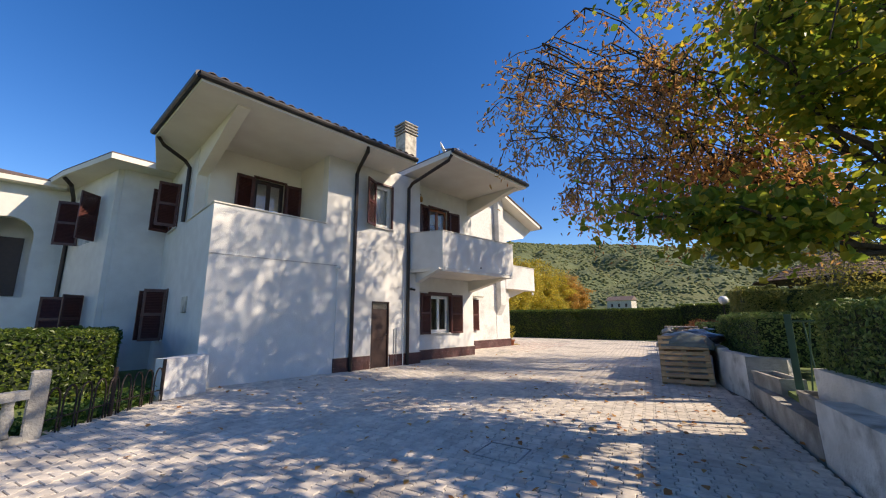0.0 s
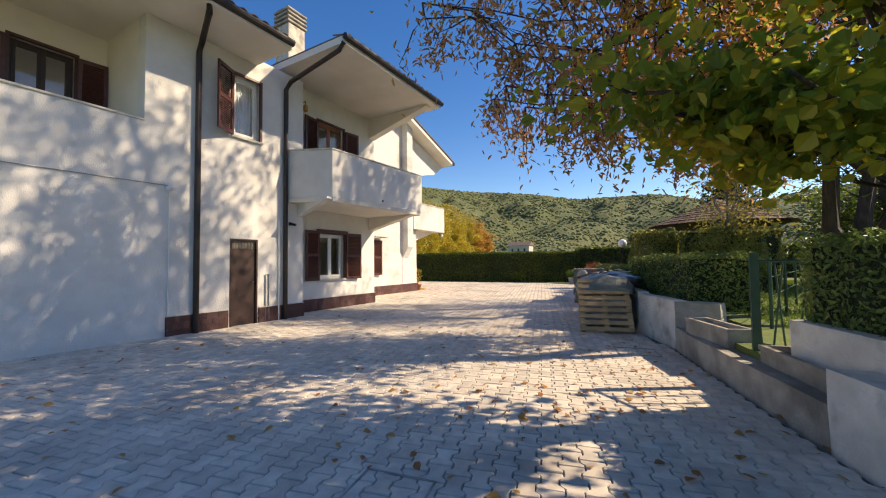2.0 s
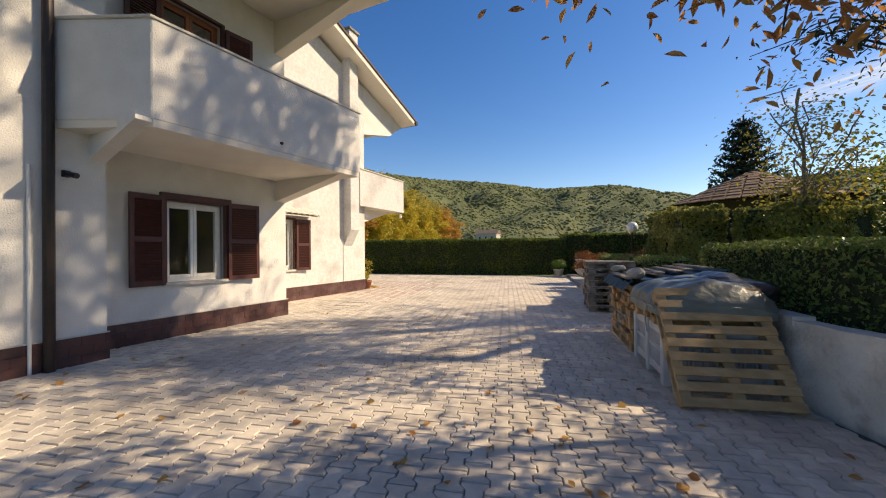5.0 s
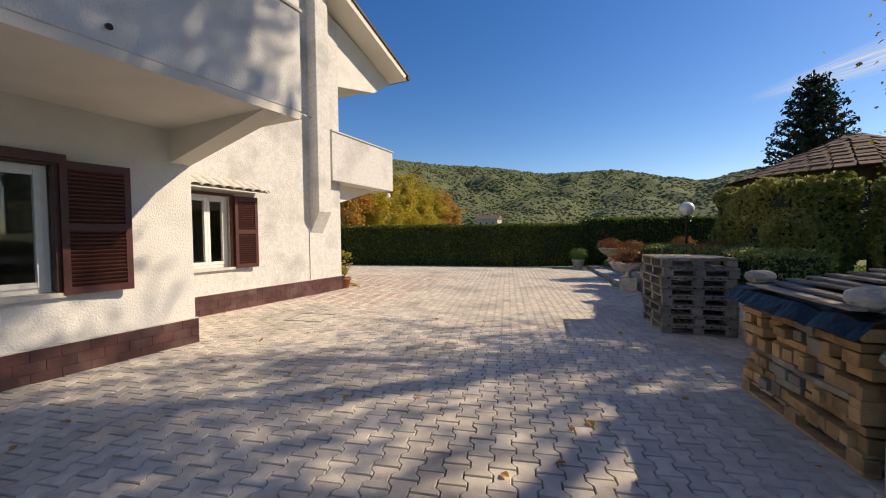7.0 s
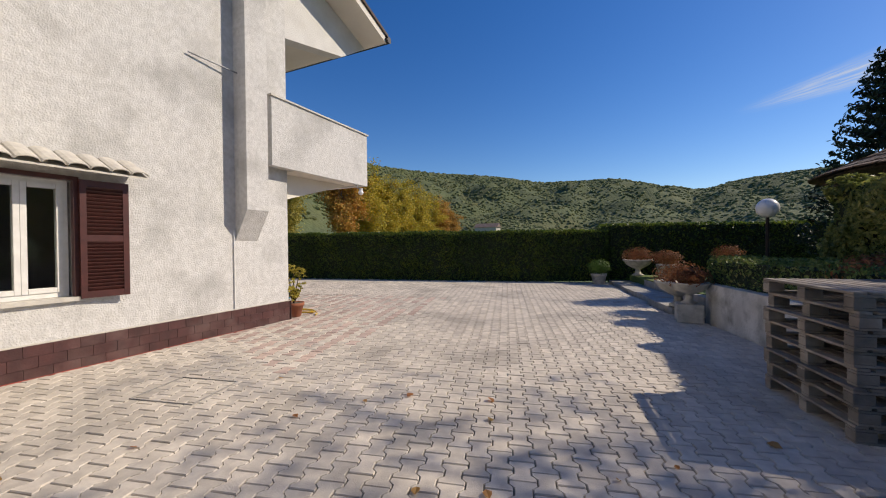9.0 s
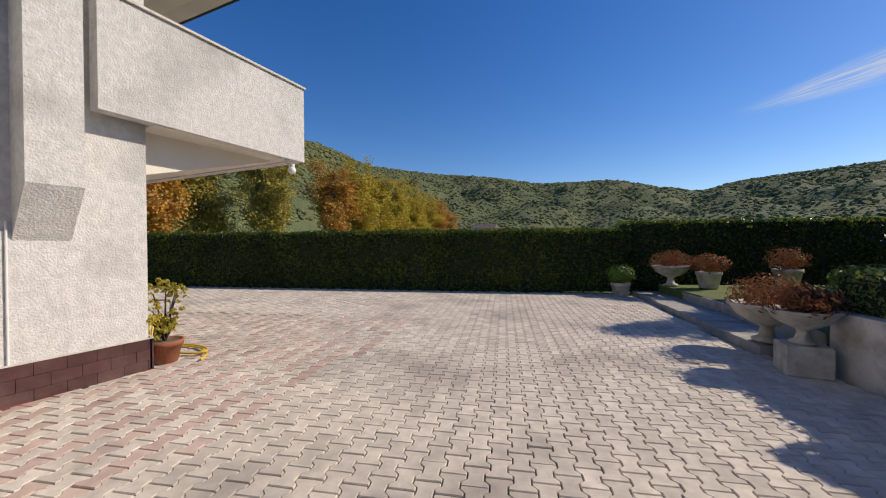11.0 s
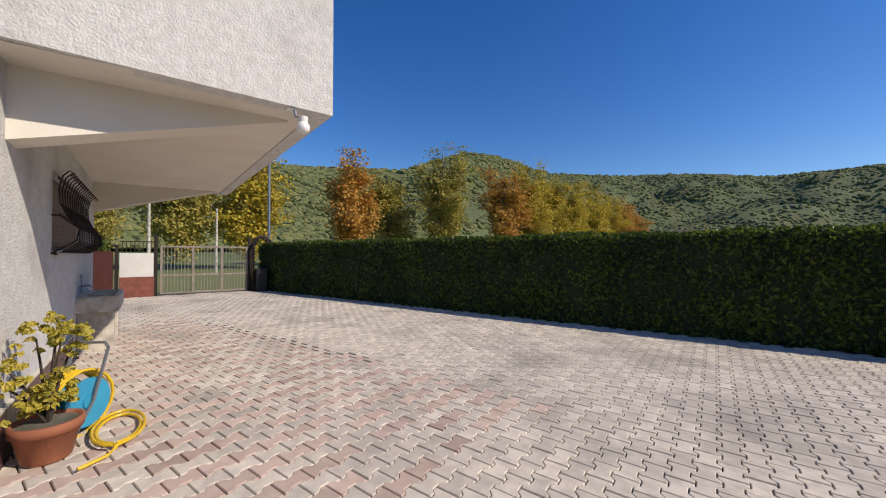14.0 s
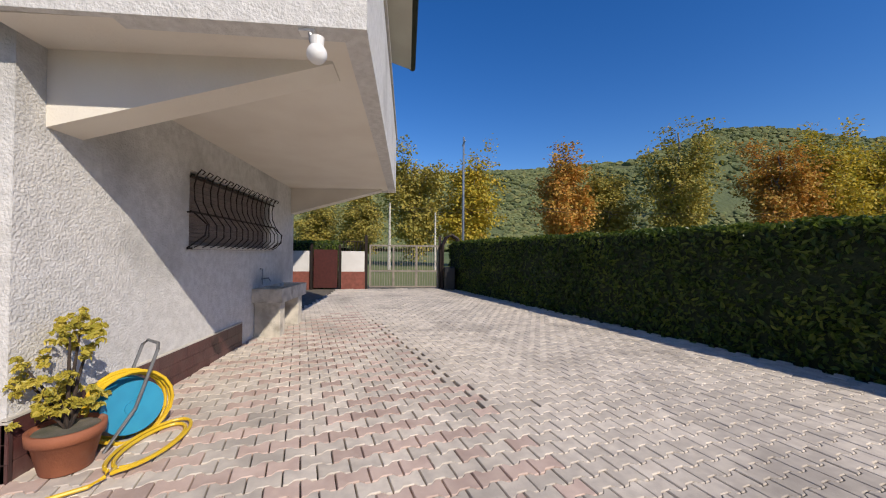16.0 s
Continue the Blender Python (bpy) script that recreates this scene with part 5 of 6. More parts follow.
slotted(0.1, CL / 2 - 0.06, "front")
slotted(CL / 2 + 0.04, CL - 0.1, "front")
slotted(0.1, CW - 0.1, "end")
part("inner", box(B(), 0.08, 0.08, 0.12, CW - 0.08, CL - 0.08, CH - 0.06, cf), CRATE, crate)
part("base", box(B(), 0.02, 0.02, 0.08, CW - 0.02, CL - 0.02, 0.12, cf), CRATE, crate)
for i in range(16):
    y = 0.04 + (i % 8) * 0.14
    z0 = CH + (0.0 if i < 8 else 0.09)
    q = cf @ Matrix.Translation((rs.uniform(-0.02, 0.04), y, z0)) @ Matrix.Rotation(rs.normal(0, 0.06), 4, "Z")
    part("log", box(B(), 0, 0, 0, 0.95, rs.uniform(0.08, 0.13), rs.uniform(0.06, 0.09), q, 0.005), LOG, crate)

tarp = thing("tarpaulin", (-2.5, 11.0, 0.05 + CH), "crumpled grey-green tarpaulin over the wood, tied with cord", "tarpaulin")
bm = B()
na, nl = 22, 26
ring = []
for j in range(nl + 1):
    f = j / nl
    row = []
    endf = min(1, f * 6, (1 - f) * 6) ** 0.4 if 0 < f < 1 else 0.35
    for i in range(na + 1):
        a = math.pi * i / na
        w = 0.56 * (0.75 + 0.25 * endf)
        h = 0.36 * endf
        x = 0.5 - w * math.cos(a) * (1.0 if abs(math.cos(a)) < 0.9 else 1.03)
        zz = CH + 0.13 + h * math.sin(a) ** 0.55
        q = noise.noise_vector(Vector((f * 7, i * 0.35, 2))) * 0.045 + noise.noise_vector(Vector((f * 19, i * 0.5, 9))) * 0.018
        row.append(bm.verts.new(cf @ (Vector((x, -0.05 + f * 1.32, zz)) + q)))
    ring.append(row)
for s, t in zip(ring, ring[1:]):
    for i in range(na):
        bm.faces.new((s[i], s[i + 1], t[i + 1], t[i])).smooth = True
bm.faces.new([r for r in ring[0]])
bm.faces.new([r for r in ring[-1]])
part("sheet", bm, TARP, tarp)
part("cord", tube(B(), [cf @ Vector((-0.09, 0.1 + 0.1 * i, CH + 0.22 + 0.01 * math.sin(i * 2))) for i in range(12)], 0.008, 6), STEEL, tarp, "pale cord")
part("cord", tube(B(), [cf @ Vector((-0.1, 1.0, CH + 0.22)), cf @ Vector((-0.11, 0.98, CH + 0.05)), cf @ Vector((-0.1, 1.02, CH - 0.08))], 0.008, 6), STEEL, tarp, "pale cord")
bag = thing("black_sheet", (-2.2, 11.1, 0.9), "shiny black plastic sheet heaped behind the pallet", "tarpaulin")
bm = B()
bmesh.ops.create_icosphere(bm, subdivisions=4, radius=1, matrix=Matrix.Translation((-2.1, 11.2, 1.03)) @ Matrix.Diagonal((0.58, 0.42, 0.17, 1)))
for v in bm.verts:
    v.co += noise.noise_vector(v.co * 4) * 0.07 + noise.noise_vector(v.co * 11) * 0.02
for f in bm.faces:
    f.smooth = True
part("sheet", bm, TARP_DARK, bag)


# ---- troughs, urns and pots ----
def trough(a, b, z, w, h, label):
    a, b = Vector((*a, z)), Vector((*b, z))
    d = (b - a).normalized()
    n_ = Vector((-d.y, d.x, 0))
    if n_.x < 0:
        n_ = -n_
    L = (b - a).length
    m = Matrix(((d.x, n_.x, 0, a.x), (d.y, n_.y, 0, a.y), (0, 0, 1, z), (0, 0, 0, 1)))
    t = thing("planter_trough", a, label, "planter", "planters on the wall")
    bm = B()
    box(bm, 0, 0, 0, L, w, 0.04, m)
    for q in ((0, 0, L, 0.04), (0, w - 0.04, L, w), (0, 0.04, 0.04, w - 0.04), (L - 0.04, 0.04, L, w - 0.04)):
        box(bm, q[0], q[1], 0.04, q[2], q[3], h, m)
    box(bm, -0.012, -0.012, h - 0.05, L + 0.012, 0.0, h, m)
    part("trough", bm, CONCRETE, t)
    part("soil", box(B(), 0.04, 0.04, 0.04, L - 0.04, w - 0.04, h - 0.06, m), JOINT, t)
    return t


trough((-0.87, 8.85), (-0.46, 7.85), 0.345, 0.32, 0.24, "weathered concrete planter trough on the low wall")
trough((-0.26, 7.2), (0.05, 6.0), 0.345, 0.28, 0.19, "weathered concrete planter trough on the low wall")


def plant(parent, centre, radii, count, size, material, seed, name="foliage", shape=(1.0, 0.5), hollow=0.3):
    rs = np.random.RandomState(seed)
    d = rs.normal(0, 1, (count, 3))
    d /= np.linalg.norm(d, axis=1)[:, None]
    r = hollow + (1 - hollow) * rs.rand(count, 1) ** 0.6
    wob = np.array([1 + 0.3 * noise.noise(Vector(q) * 2.6 + Vector((seed, 0, 0))) for q in d])[:, None]
    p = np.array(centre) + d * r * wob * np.array(radii)
    return leaf_part(name, leaves_mesh(name, p, d, size, material, shape, 0.7, 0.0, seed), parent)


def urn(at, s, label, seed, on_box=0.0):
    u = thing("stone_urn", at, label, "urn", "urns by the steps")
    x, y, z0 = at
    if on_box:
        part("pedestal", box(B(), x - 0.22, y - 0.2, z0, x + 0.22, y + 0.2, z0 + on_box, bevel=0.015), STONE_WHITE, u)
        z0 += on_box
    prof = [(0.17, 0), (0.18, 0.04), (0.1, 0.08), (0.075, 0.2), (0.1, 0.24), (0.2, 0.28), (0.36, 0.38), (0.44, 0.5), (0.47, 0.52), (0.47, 0.55), (0.41, 0.55), (0.38, 0.48)]
    part("bowl", lathe(B(), [(r * s, h * s) for r, h in prof], 28, (x, y, z0)), STONE_WHITE, u)
    part("soil", cyl(B(), (x, y, z0 + 0.42 * s), (x, y, z0 + 0.5 * s), 0.36 * s, n=20), JOINT, u)
    plant(u, (x, y, z0 + 0.68 * s), (0.52 * s, 0.52 * s, 0.3 * s), 1500, 0.07, RED_FLOWER, seed, "foliage", (1.0, 0.35), 0.1)
    return u


urn((-4.75, 26.5, 0.44), 1.05, "white stone urn of rust-red withered flowers", 61)
urn((-4.2, 20.9, 0.22), 1.0, "white stone urn of rust-red withered flowers on the step", 62)
urn((-4.15, 19.9, 0.07), 0.75, "white stone urn on a square block", 63, 0.36)


def box_pot(at, s, label, material, seed, radii, leaf=0.06, count=900, body=None):
    t = thing("flower_pot", at, label, "flower pot")
    x, y, z = at
    part("pot", lathe(B(), [(0.19 * s, 0), (0.2 * s, 0.02), (0.26 * s, 0.32 * s), (0.28 * s, 0.33 * s), (0.28 * s, 0.4 * s), (0.24 * s, 0.4 * s), (0.23 * s, 0.34 * s)], 26, at), body or TERRACOTTA, t)
    part("soil", cyl(B(), (x, y, z + 0.28 * s), (x, y, z + 0.36 * s), 0.225 * s, n=18), JOINT, t)
    plant(t, (x, y, z + 0.4 * s + radii[2] * 0.75), radii, count, leaf, material, seed)
    return t


box_pot((-6.05, 26.35, 0.1), 1.0, "round green shrub in a pale square-shouldered pot", GREEN_LEAF, 64, (0.42, 0.42, 0.3), 0.07, 1300, STONE_WHITE)
box_pot((-3.9, 26.2, 0.44), 1.1, "low stone pot of withered red flowers", RED_FLOWER, 65, (0.5, 0.5, 0.28), 0.07, 1300, STONE_WHITE)
box_pot((-1.9, 27.3, 0.44), 1.2, "stone pot of dark red flowers by the hedge", RED_FLOWER, 66, (0.5, 0.5, 0.35), 0.07, 1000, STONE_WHITE)
box_pot((-2.7, 17.3, 0.85), 0.6, "pot of orange flowers on the wall", RED_FLOWER, 67, (0.4, 0.3, 0.22), 0.06, 700, TERRACOTTA)

# shrub in a terracotta pot at the corner
pot = thing("potted_shrub", (-11.22, 16.95, 0.2), "yellow-green shrub in a limescaled terracotta pot", "potted plant")
px, py, pz = -11.38, 16.85, 0.195
part("pot", lathe(B(), [(0.125, 0), (0.135, 0.01), (0.18, 0.21), (0.2, 0.215), (0.205, 0.285), (0.18, 0.285), (0.17, 0.25)], 32, (px, py, pz)), TERRACOTTA, pot)
part("soil", cyl(B(), (px, py, pz + 0.2), (px, py, pz + 0.265), 0.172, n=20), JOINT, pot)
rs = np.random.RandomState(71)
tips = [(-0.05, 0.05, 0.95), (0.12, 0.1, 0.88), (-0.12, -0.1, 0.85), (0.02, 0.16, 0.8), (0.1, -0.22, 0.66), (0.05, -0.3, 0.6), (0.0, 0.0, 0.45), (0.08, 0.05, 0.4), (-0.08, 0.08, 0.42), (0.1, -0.1, 0.4), (0.14, 0.02, 0.55)]
bm = B()
pts, nrm = [], []
for dx, dy, dz in [(0.8 * a, 0.8 * b, 1.02 * c) for a, b, c in tips]:
    tube(bm, [(px, py, pz + 0.26), (px + dx * 0.5, py + dy * 0.5, pz + 0.26 + (dz - 0.26) * 0.6), (px + dx, py + dy, pz + dz)], [0.014, 0.01, 0.006], 6)
    for c in range(11):
        o = np.array([px + dx, py + dy, pz + dz]) + rs.normal(0, 0.06, 3)
        d = rs.normal(0, 1, (18, 3))
        d[:, 2] = np.abs(d[:, 2])
        d /= np.linalg.norm(d, axis=1)[:, None]
        pts.append(o + d * 0.025)
        nrm.append(d)
part("stem", bm, BARK, pot)
leaf_part("foliage", leaves_mesh("foliage", np.concatenate(pts), np.concatenate(nrm), 0.045, SHRUB_LEAF, (1.0, 0.42), 0.5, 0, 72), pot)

# hose reel with its yellow hose
reel = thing("hose_reel", (-11.75, 17.0, 0.2), "blue hose reel on a tube stand with a yellow hose", "hose reel")
RC = Vector((-11.78, 16.95, 0.46))
ax = Vector((0.62, 0.78, 0)).normalized()
up = Vector((0, 0, 1))
sx = ax.cross(up)
for s in (-0.11, 0.11):
    bm = B()
    cyl(bm, RC + ax * (s - 0.008), RC + ax * (s + 0.008), 0.2, n=28)
    cyl(bm, RC + ax * (s - 0.02), RC + ax * (s + 0.02), 0.055, n=16)
    part("flange", bm, BLUE_PLASTIC, reel)
part("drum", cyl(B(), RC - ax * 0.11, RC + ax * 0.11, 0.1, n=20), BLUE_PLASTIC, reel)
for s in (-0.15, 0.15):
    part("leg", tube(B(), [RC + ax * s + sx * 0.18 - up * 0.26, RC + ax * s, RC + ax * s - sx * 0.14 + up * 0.42], 0.013, 8), STEEL, reel)
part("handle", tube(B(), [RC - ax * 0.15 - sx * 0.14 + up * 0.42, RC - ax * 0.1 - sx * 0.16 + up * 0.46, RC + ax * 0.1 - sx * 0.16 + up * 0.46, RC + ax * 0.15 - sx * 0.14 + up * 0.42], 0.013, 8), STEEL, reel)
coil = []
for i in range(5 * 20 + 1):
    a = 2 * math.pi * i / 20
    r = 0.25 + 0.012 * math.sin(i * 0.37) + 0.02 * (i / 100)
    coil.append(RC + ax * (-0.08 + 0.16 * (i / 100) + 0.01 * math.sin(i)) + sx * r * math.cos(a) + up * (r * math.sin(a) - 0.01))
part("hose_coil", tube(B(), coil, 0.013, 7), YELLOW_HOSE, reel)
loop = []
for i in range(61):
    a = 2 * math.pi * i / 30
    rr = 0.26 + 0.05 * (i // 30)
    loop.append(Vector((-11.62 + rr * 1.25 * math.cos(a), 17.22 + rr * 0.55 * math.sin(a) + 0.02, 0.225 + (0.012 if i > 30 else 0))))
loop += [Vector((-11.1, 17.2, 0.22)), Vector((-11.0, 17.05, 0.215))]
part("hose", tube(B(), loop, 0.013, 7), YELLOW_HOSE, reel)

# outdoor stone sink
sink = thing("stone_sink", (-15.6, 16.9, 0.26), "white stone garden sink on two piers with a tap", "sink")
part("pier", box(B(), -15.35, 16.6, 0.24, -15.1, 17.02, 0.83, bevel=0.01), STONE_WHITE, sink)
part("pier", box(B(), -16.4, 16.6, 0.24, -16.15, 17.02, 0.83, bevel=0.01), STONE_WHITE, sink)
bm = B()
box(bm, -16.5, 16.6, 0.83, -15.0, 17.08, 0.88)
for q in ((-16.5, 16.6, -15.0, 16.66), (-16.5, 17.02, -15.0, 17.08), (-16.5, 16.66, -16.42, 17.02), (-15.08, 16.66, -15.0, 17.02), (-15.7, 16.66, -15.64, 17.02)):
    box(bm, q[0], q[1], 0.88, q[2], q[3], 1.06)
part("basin", bm, STONE_WHITE, sink)
part("tap", tube(B(), [(-15.4, 16.6, 1.2), (-15.4, 16.72, 1.22), (-15.4, 16.76, 1.16)], 0.012, 8), STEEL, sink)
part("pipe", tube(B(), [(-15.4, 16.62, 1.1), (-15.4, 16.62, 1.38), (-15.3, 16.62, 1.38)], 0.012, 8), STEEL, sink)

# closed roller shutter and the window grille with bellied bars
rl = thing("roller_shutter", (-14.5, YN - 0.1, 1.74), "closed brown-grey slatted roller shutter in the window", "shutter")
for i in range(17):
    part("slat", box(B(), -15.68, YN - 0.1, 1.745 + i * 0.05, -13.27, YN - 0.075, 1.792 + i * 0.05, bevel=0.006), ROLLER, rl)
gr = thing("window_grille", (-14.45, 16.7, 1.7), "bellied wrought-iron window grille with scrolls", "grille")
me = None
for i in range(15):
    if me is None:
        pts = [(0, 0.03, 0), (0, 0.12, 0.04), (0, 0.22, 0.14), (0, 0.22, 0.28), (0, 0.12, 0.42), (0, 0.06, 0.56), (0, 0.05, 0.72), (0, 0.08, 0.86), (0, 0.13, 0.92), (0, 0.17, 0.89), (0, 0.14, 0.86)]
        me = mesh_of("bar", tube(B(), pts, 0.008, 6), IRON)
    b = new("bar", me)
    b.matrix_basis = Matrix.Translation((-15.72 + i * 0.18, YN, 1.7))
    b.parent, b.matrix_parent_inverse = gr, world_of(gr).inverted()
for y, z in ((0.04, 1.7), (0.07, 2.12), (0.06, 2.52)):
    part("rail", box(B(), -15.8, YN + y - 0.008, z - 0.012, -13.1, YN + y + 0.008, z + 0.012), IRON, gr)
for x in (-15.76, -13.16):
    part("side_bar", tube(B(), [(x, YN, 1.7), (x, YN + 0.2, 1.85), (x, YN + 0.22, 1.98), (x, YN + 0.07, 2.12), (x, YN, 2.12)], 0.01, 6), IRON, gr)

# globe lamp under the balcony corner, camera, small fittings
gl = thing("wall_lamp", (-11.05, 18.55, 3.1), "white globe lamp hanging under the balcony corner", "lamp")
bm = B()
bmesh.ops.create_uvsphere(bm, u_segments=20, v_segments=12, radius=0.062, matrix=Matrix.Translation((-10.97, 18.55, 2.89)))
for f in bm.faces:
    f.smooth = True
part("globe", bm, GLOBE, gl)
part("neck", cyl(B(), (-10.97, 18.55, 2.93), (-10.97, 18.55, 2.99), 0.04, 0.045, 14), WHITE_FRAME, gl)
part("arm", tube(B(), [(-10.97, 18.55, 2.98), (-11.03, 18.5, 3.0), (-11.05, 18.48, 3.13)], 0.014, 8), STEEL, gl)
part("junction_box", box(B(), -11.1, 18.42, 3.06, -11.02, 18.52, 3.125, bevel=0.005), WHITE_FRAME, gl)
for at, lab in (((XA + 0.03, 5.3, 2.95), "white security camera on the wall"), ((XA + 0.03, 8.0, 2.5), "black security camera on the wall")):
    c = thing("security_camera", at, lab, "camera")
    m = WHITE_FRAME if "white" in lab else BLACK
    part("mount", box(B(), at[0] - 0.03, at[1] - 0.04, at[2] - 0.04, at[0] + 0.01, at[1] + 0.04, at[2] + 0.04, bevel=0.005), m, c)
    part("body", cyl(B(), (at[0] + 0.01, at[1], at[2]), (at[0] + 0.13, at[1] + 0.05, at[2] - 0.03), 0.03, 0.035, 12), m, c)
lan = thing("wall_lantern", (XB, 8.75, 5.8), "small amber wall lantern under the eave", "lamp")
part("bracket", tube(B(), [(XB, 8.75, 5.95), (XB + 0.15, 8.75, 6.0), (XB + 0.17, 8.75, 5.9)], 0.012), IRON, lan)
part("shade", lathe(B(), [(0.03, 0), (0.06, 0.02), (0.07, 0.14), (0.03, 0.2)], 10, (XB + 0.17, 8.75, 5.7)), ORANGE_SHADE, lan)
vb = thing("meter_box", (-10.75, 2.19, 1.75), "small white meter box on the wall", "meter box")
part("box", box(B(), -11.0, 2.16, 1.72, -10.6, 2.2, 2.1, bevel=0.006), STONE_WHITE, vb)
ch2 = thing("plastic_chair", (-8.7, 8.9, 3.13), "white plastic chair back on the balcony", "chair")
part("backrest", box(B(), -8.95, 8.75, 3.9, -8.6, 8.8, 4.5, bevel=0.02), WHITE_FRAME, ch2)
part("seat", box(B(), -8.95, 8.8, 3.53, -8.6, 9.2, 3.57, bevel=0.015), WHITE_FRAME, ch2)
for x, y in ((-8.93, 8.77), (-8.64, 8.77), (-8.93, 9.16), (-8.64, 9.16)):
    part("leg", box(B(), x, y, 3.125, x + 0.03, y + 0.03, 3.9 if y < 9 else 3.53), WHITE_FRAME, ch2)

# drain covers in the paving
def cover_plate(x, y, deg, w, h, label):
    q = pose(x, y, ground_z(x, y) + 0.003, 0, 0.97, deg)
    t = thing("drain_cover", (x, y, ground_z(x, y)), label, "drain cover")
    bm = B()
    for a in ((-w / 2, -h / 2, w / 2, -h / 2 + 0.012), (-w / 2, h / 2 - 0.012, w / 2, h / 2), (-w / 2, -h / 2 + 0.012, -w / 2 + 0.012, h / 2 - 0.012), (w / 2 - 0.012, -h / 2 + 0.012, w / 2, h / 2 - 0.012)):
        box(bm, a[0], a[1], -0.01, a[2], a[3], 0.006, q)
    part("rim", bm, CONCRETE, t)


cover_plate(-2.67, 3.7, 12, 0.5, 0.5, "square paved drain cover with an iron rim")
cover_plate(-1.55, 8.6, 15, 0.6, 0.5, "square paved drain cover with an iron rim")
cover_plate(-9.4, 13.6, 15, 0.7, 0.6, "square paved drain cover with an iron rim")


# ---- front garden fence ----
fence = thing("iron_fence", (-7.7, 0.8, 0.1), "hooped iron fence on a low kerb with a concrete post", "fence")
fa, fb = Vector((-7.0, 0.07, 0.1)), Vector((-8.4, 1.52, 0.13))
k = 9
for i in range(k):
    p, q = fa.lerp(fb, (i + 0.15) / k), fa.lerp(fb, (i + 0.95) / k)
    pts = [p + Vector((0, 0, z)) for z in (0, 0.3)] + [p.lerp(q, 0.5 - 0.5 * math.cos(a)) + Vector((0, 0, 0.3 + 0.28 * math.sin(a) ** 0.7)) for a in [math.pi * j / 8 for j in range(1, 8)]] + [q + Vector((0, 0, z)) for z in (0.3, 0)]
    part("hoop", tube(B(), pts, 0.012, 6), IRON, fence)
for p in (fa, fa.lerp(fb, 0.5), fb):
    part("post", cyl(B(), p, p + Vector((0, 0, 0.72)), 0.028, n=8), IRON, fence)
part("rail", tube(B(), [fa + Vector((0, 0, 0.2)), fb + Vector((0, 0, 0.2))], 0.01, 6), IRON, fence)
part("concrete_post", box(B(), -7.1, -0.08, 0, -6.92, 0.1, 0.92, bevel=0.02), CONCRETE, fence)
bal_f = thing("balustrade", (-6.4, -0.9, 0.1), "low concrete balustrade along the front garden", "balustrade")
ba, bb = Vector((-6.95, -0.1, 0.11)), Vector((-5.4, -2.2, 0.1))
for i in range(9):
    p = ba.lerp(bb, (i + 0.5) / 9)
    part("baluster", lathe(B(), [(0.06, 0.08), (0.04, 0.14), (0.075, 0.28), (0.05, 0.42), (0.06, 0.5)], 10, p), CONCRETE, bal_f)
dd = (bb - ba).normalized()
dn = Vector((-dd.y, dd.x, 0)) * 0.08
for z0, z1 in ((0.0, 0.08), (0.5, 0.6)):
    bm = prism(B(), [(p.x, p.y) for p in (ba - dn, bb - dn, bb + dn, ba + dn)], "z", 0.1 + z0, 0.1 + z1)
    part("rail", bm, CONCRETE, bal_f)
lw = rough_block(B(), [(-8.38, 1.5), (-8.75, 2.3), (-9.2, 2.3), (-9.2, 2.1), (-8.62, 1.42)], 0.0, 0.85, 5, 0.008, 3)
solid("low_wall", lw, PLASTER, "low white rendered wall end against the house", "wall", kind="structure")
bm = slab(B(), [(-7.0, 0.05), (-8.42, 1.5), (-9.2, 2.2), (-14.5, 2.2), (-18, 0.2), (-18, -6), (-5.0, -6)], -0.3, 0.12)
solid("front_garden", bm, GRASS_SOIL, "green planted front garden bed", "garden", kind="structure")
fgp = thing("low_plants", (-8, 0.6, 0.12), "low green plants along the fence", "plants")
rs = np.random.RandomState(81)
pp = np.stack([rs.uniform(-9.3, -7.2, 2500), np.zeros(2500), 0.12 + np.abs(rs.normal(0, 0.1, 2500))], 1)
pp[:, 1] = 0.1 - 1.02 * (pp[:, 0] + 7.0) - rs.uniform(0.1, 1.0, 2500)
leaf_part("foliage", leaves_mesh("foliage", pp, np.repeat([[0, 0, 1.0]], 2500, 0), 0.09, GREEN_LEAF, (1.0, 0.45), 0.8, 0, 82), fgp)

# ---- the entrance: gate, pier and walls ----
GX, GY0, GY1 = -22.6, 17.75, 20.3
gate = thing("driveway_gate", (GX, 19, 0.38), "beige metal sliding gate with upright bars", "gate")
for y in (GY0, GY0 + 0.85, GY0 + 1.7, GY1 - 0.06):
    part("stile", box(B(), GX - 0.03, y, 0.42, GX + 0.03, y + 0.06, 2.0), GATE_PAINT, gate)
for z in (0.42, 1.0, 1.94):
    part("rail", box(B(), GX - 0.025, GY0, z, GX + 0.025, GY1, z + 0.06), GATE_PAINT, gate)
me = mesh_of("bar", box(B(), -0.008, -0.008, 0.45, 0.008, 0.008, 1.95), GATE_PAINT)
for i in range(26):
    b = new("bar", me)
    b.matrix_basis = Matrix.Translation((GX, GY0 + 0.1 + i * 0.093, 0))
    b.parent, b.matrix_parent_inverse = gate, world_of(gate).inverted()
for y in (GY0 - 0.12, GY1 + 0.06):
    g = thing("gate_post", (GX, y, 0.38), "dark steel gate post", "post", "gate posts")
    part("post", box(B(), GX - 0.06, y - 0.05, 0.3, GX + 0.06, y + 0.05, 2.35, bevel=0.008), IRON, g)
gp = thing("gate_guide", (GX, 20.7, 0.38), "dark arched iron guide frame beside the gate", "gate frame")
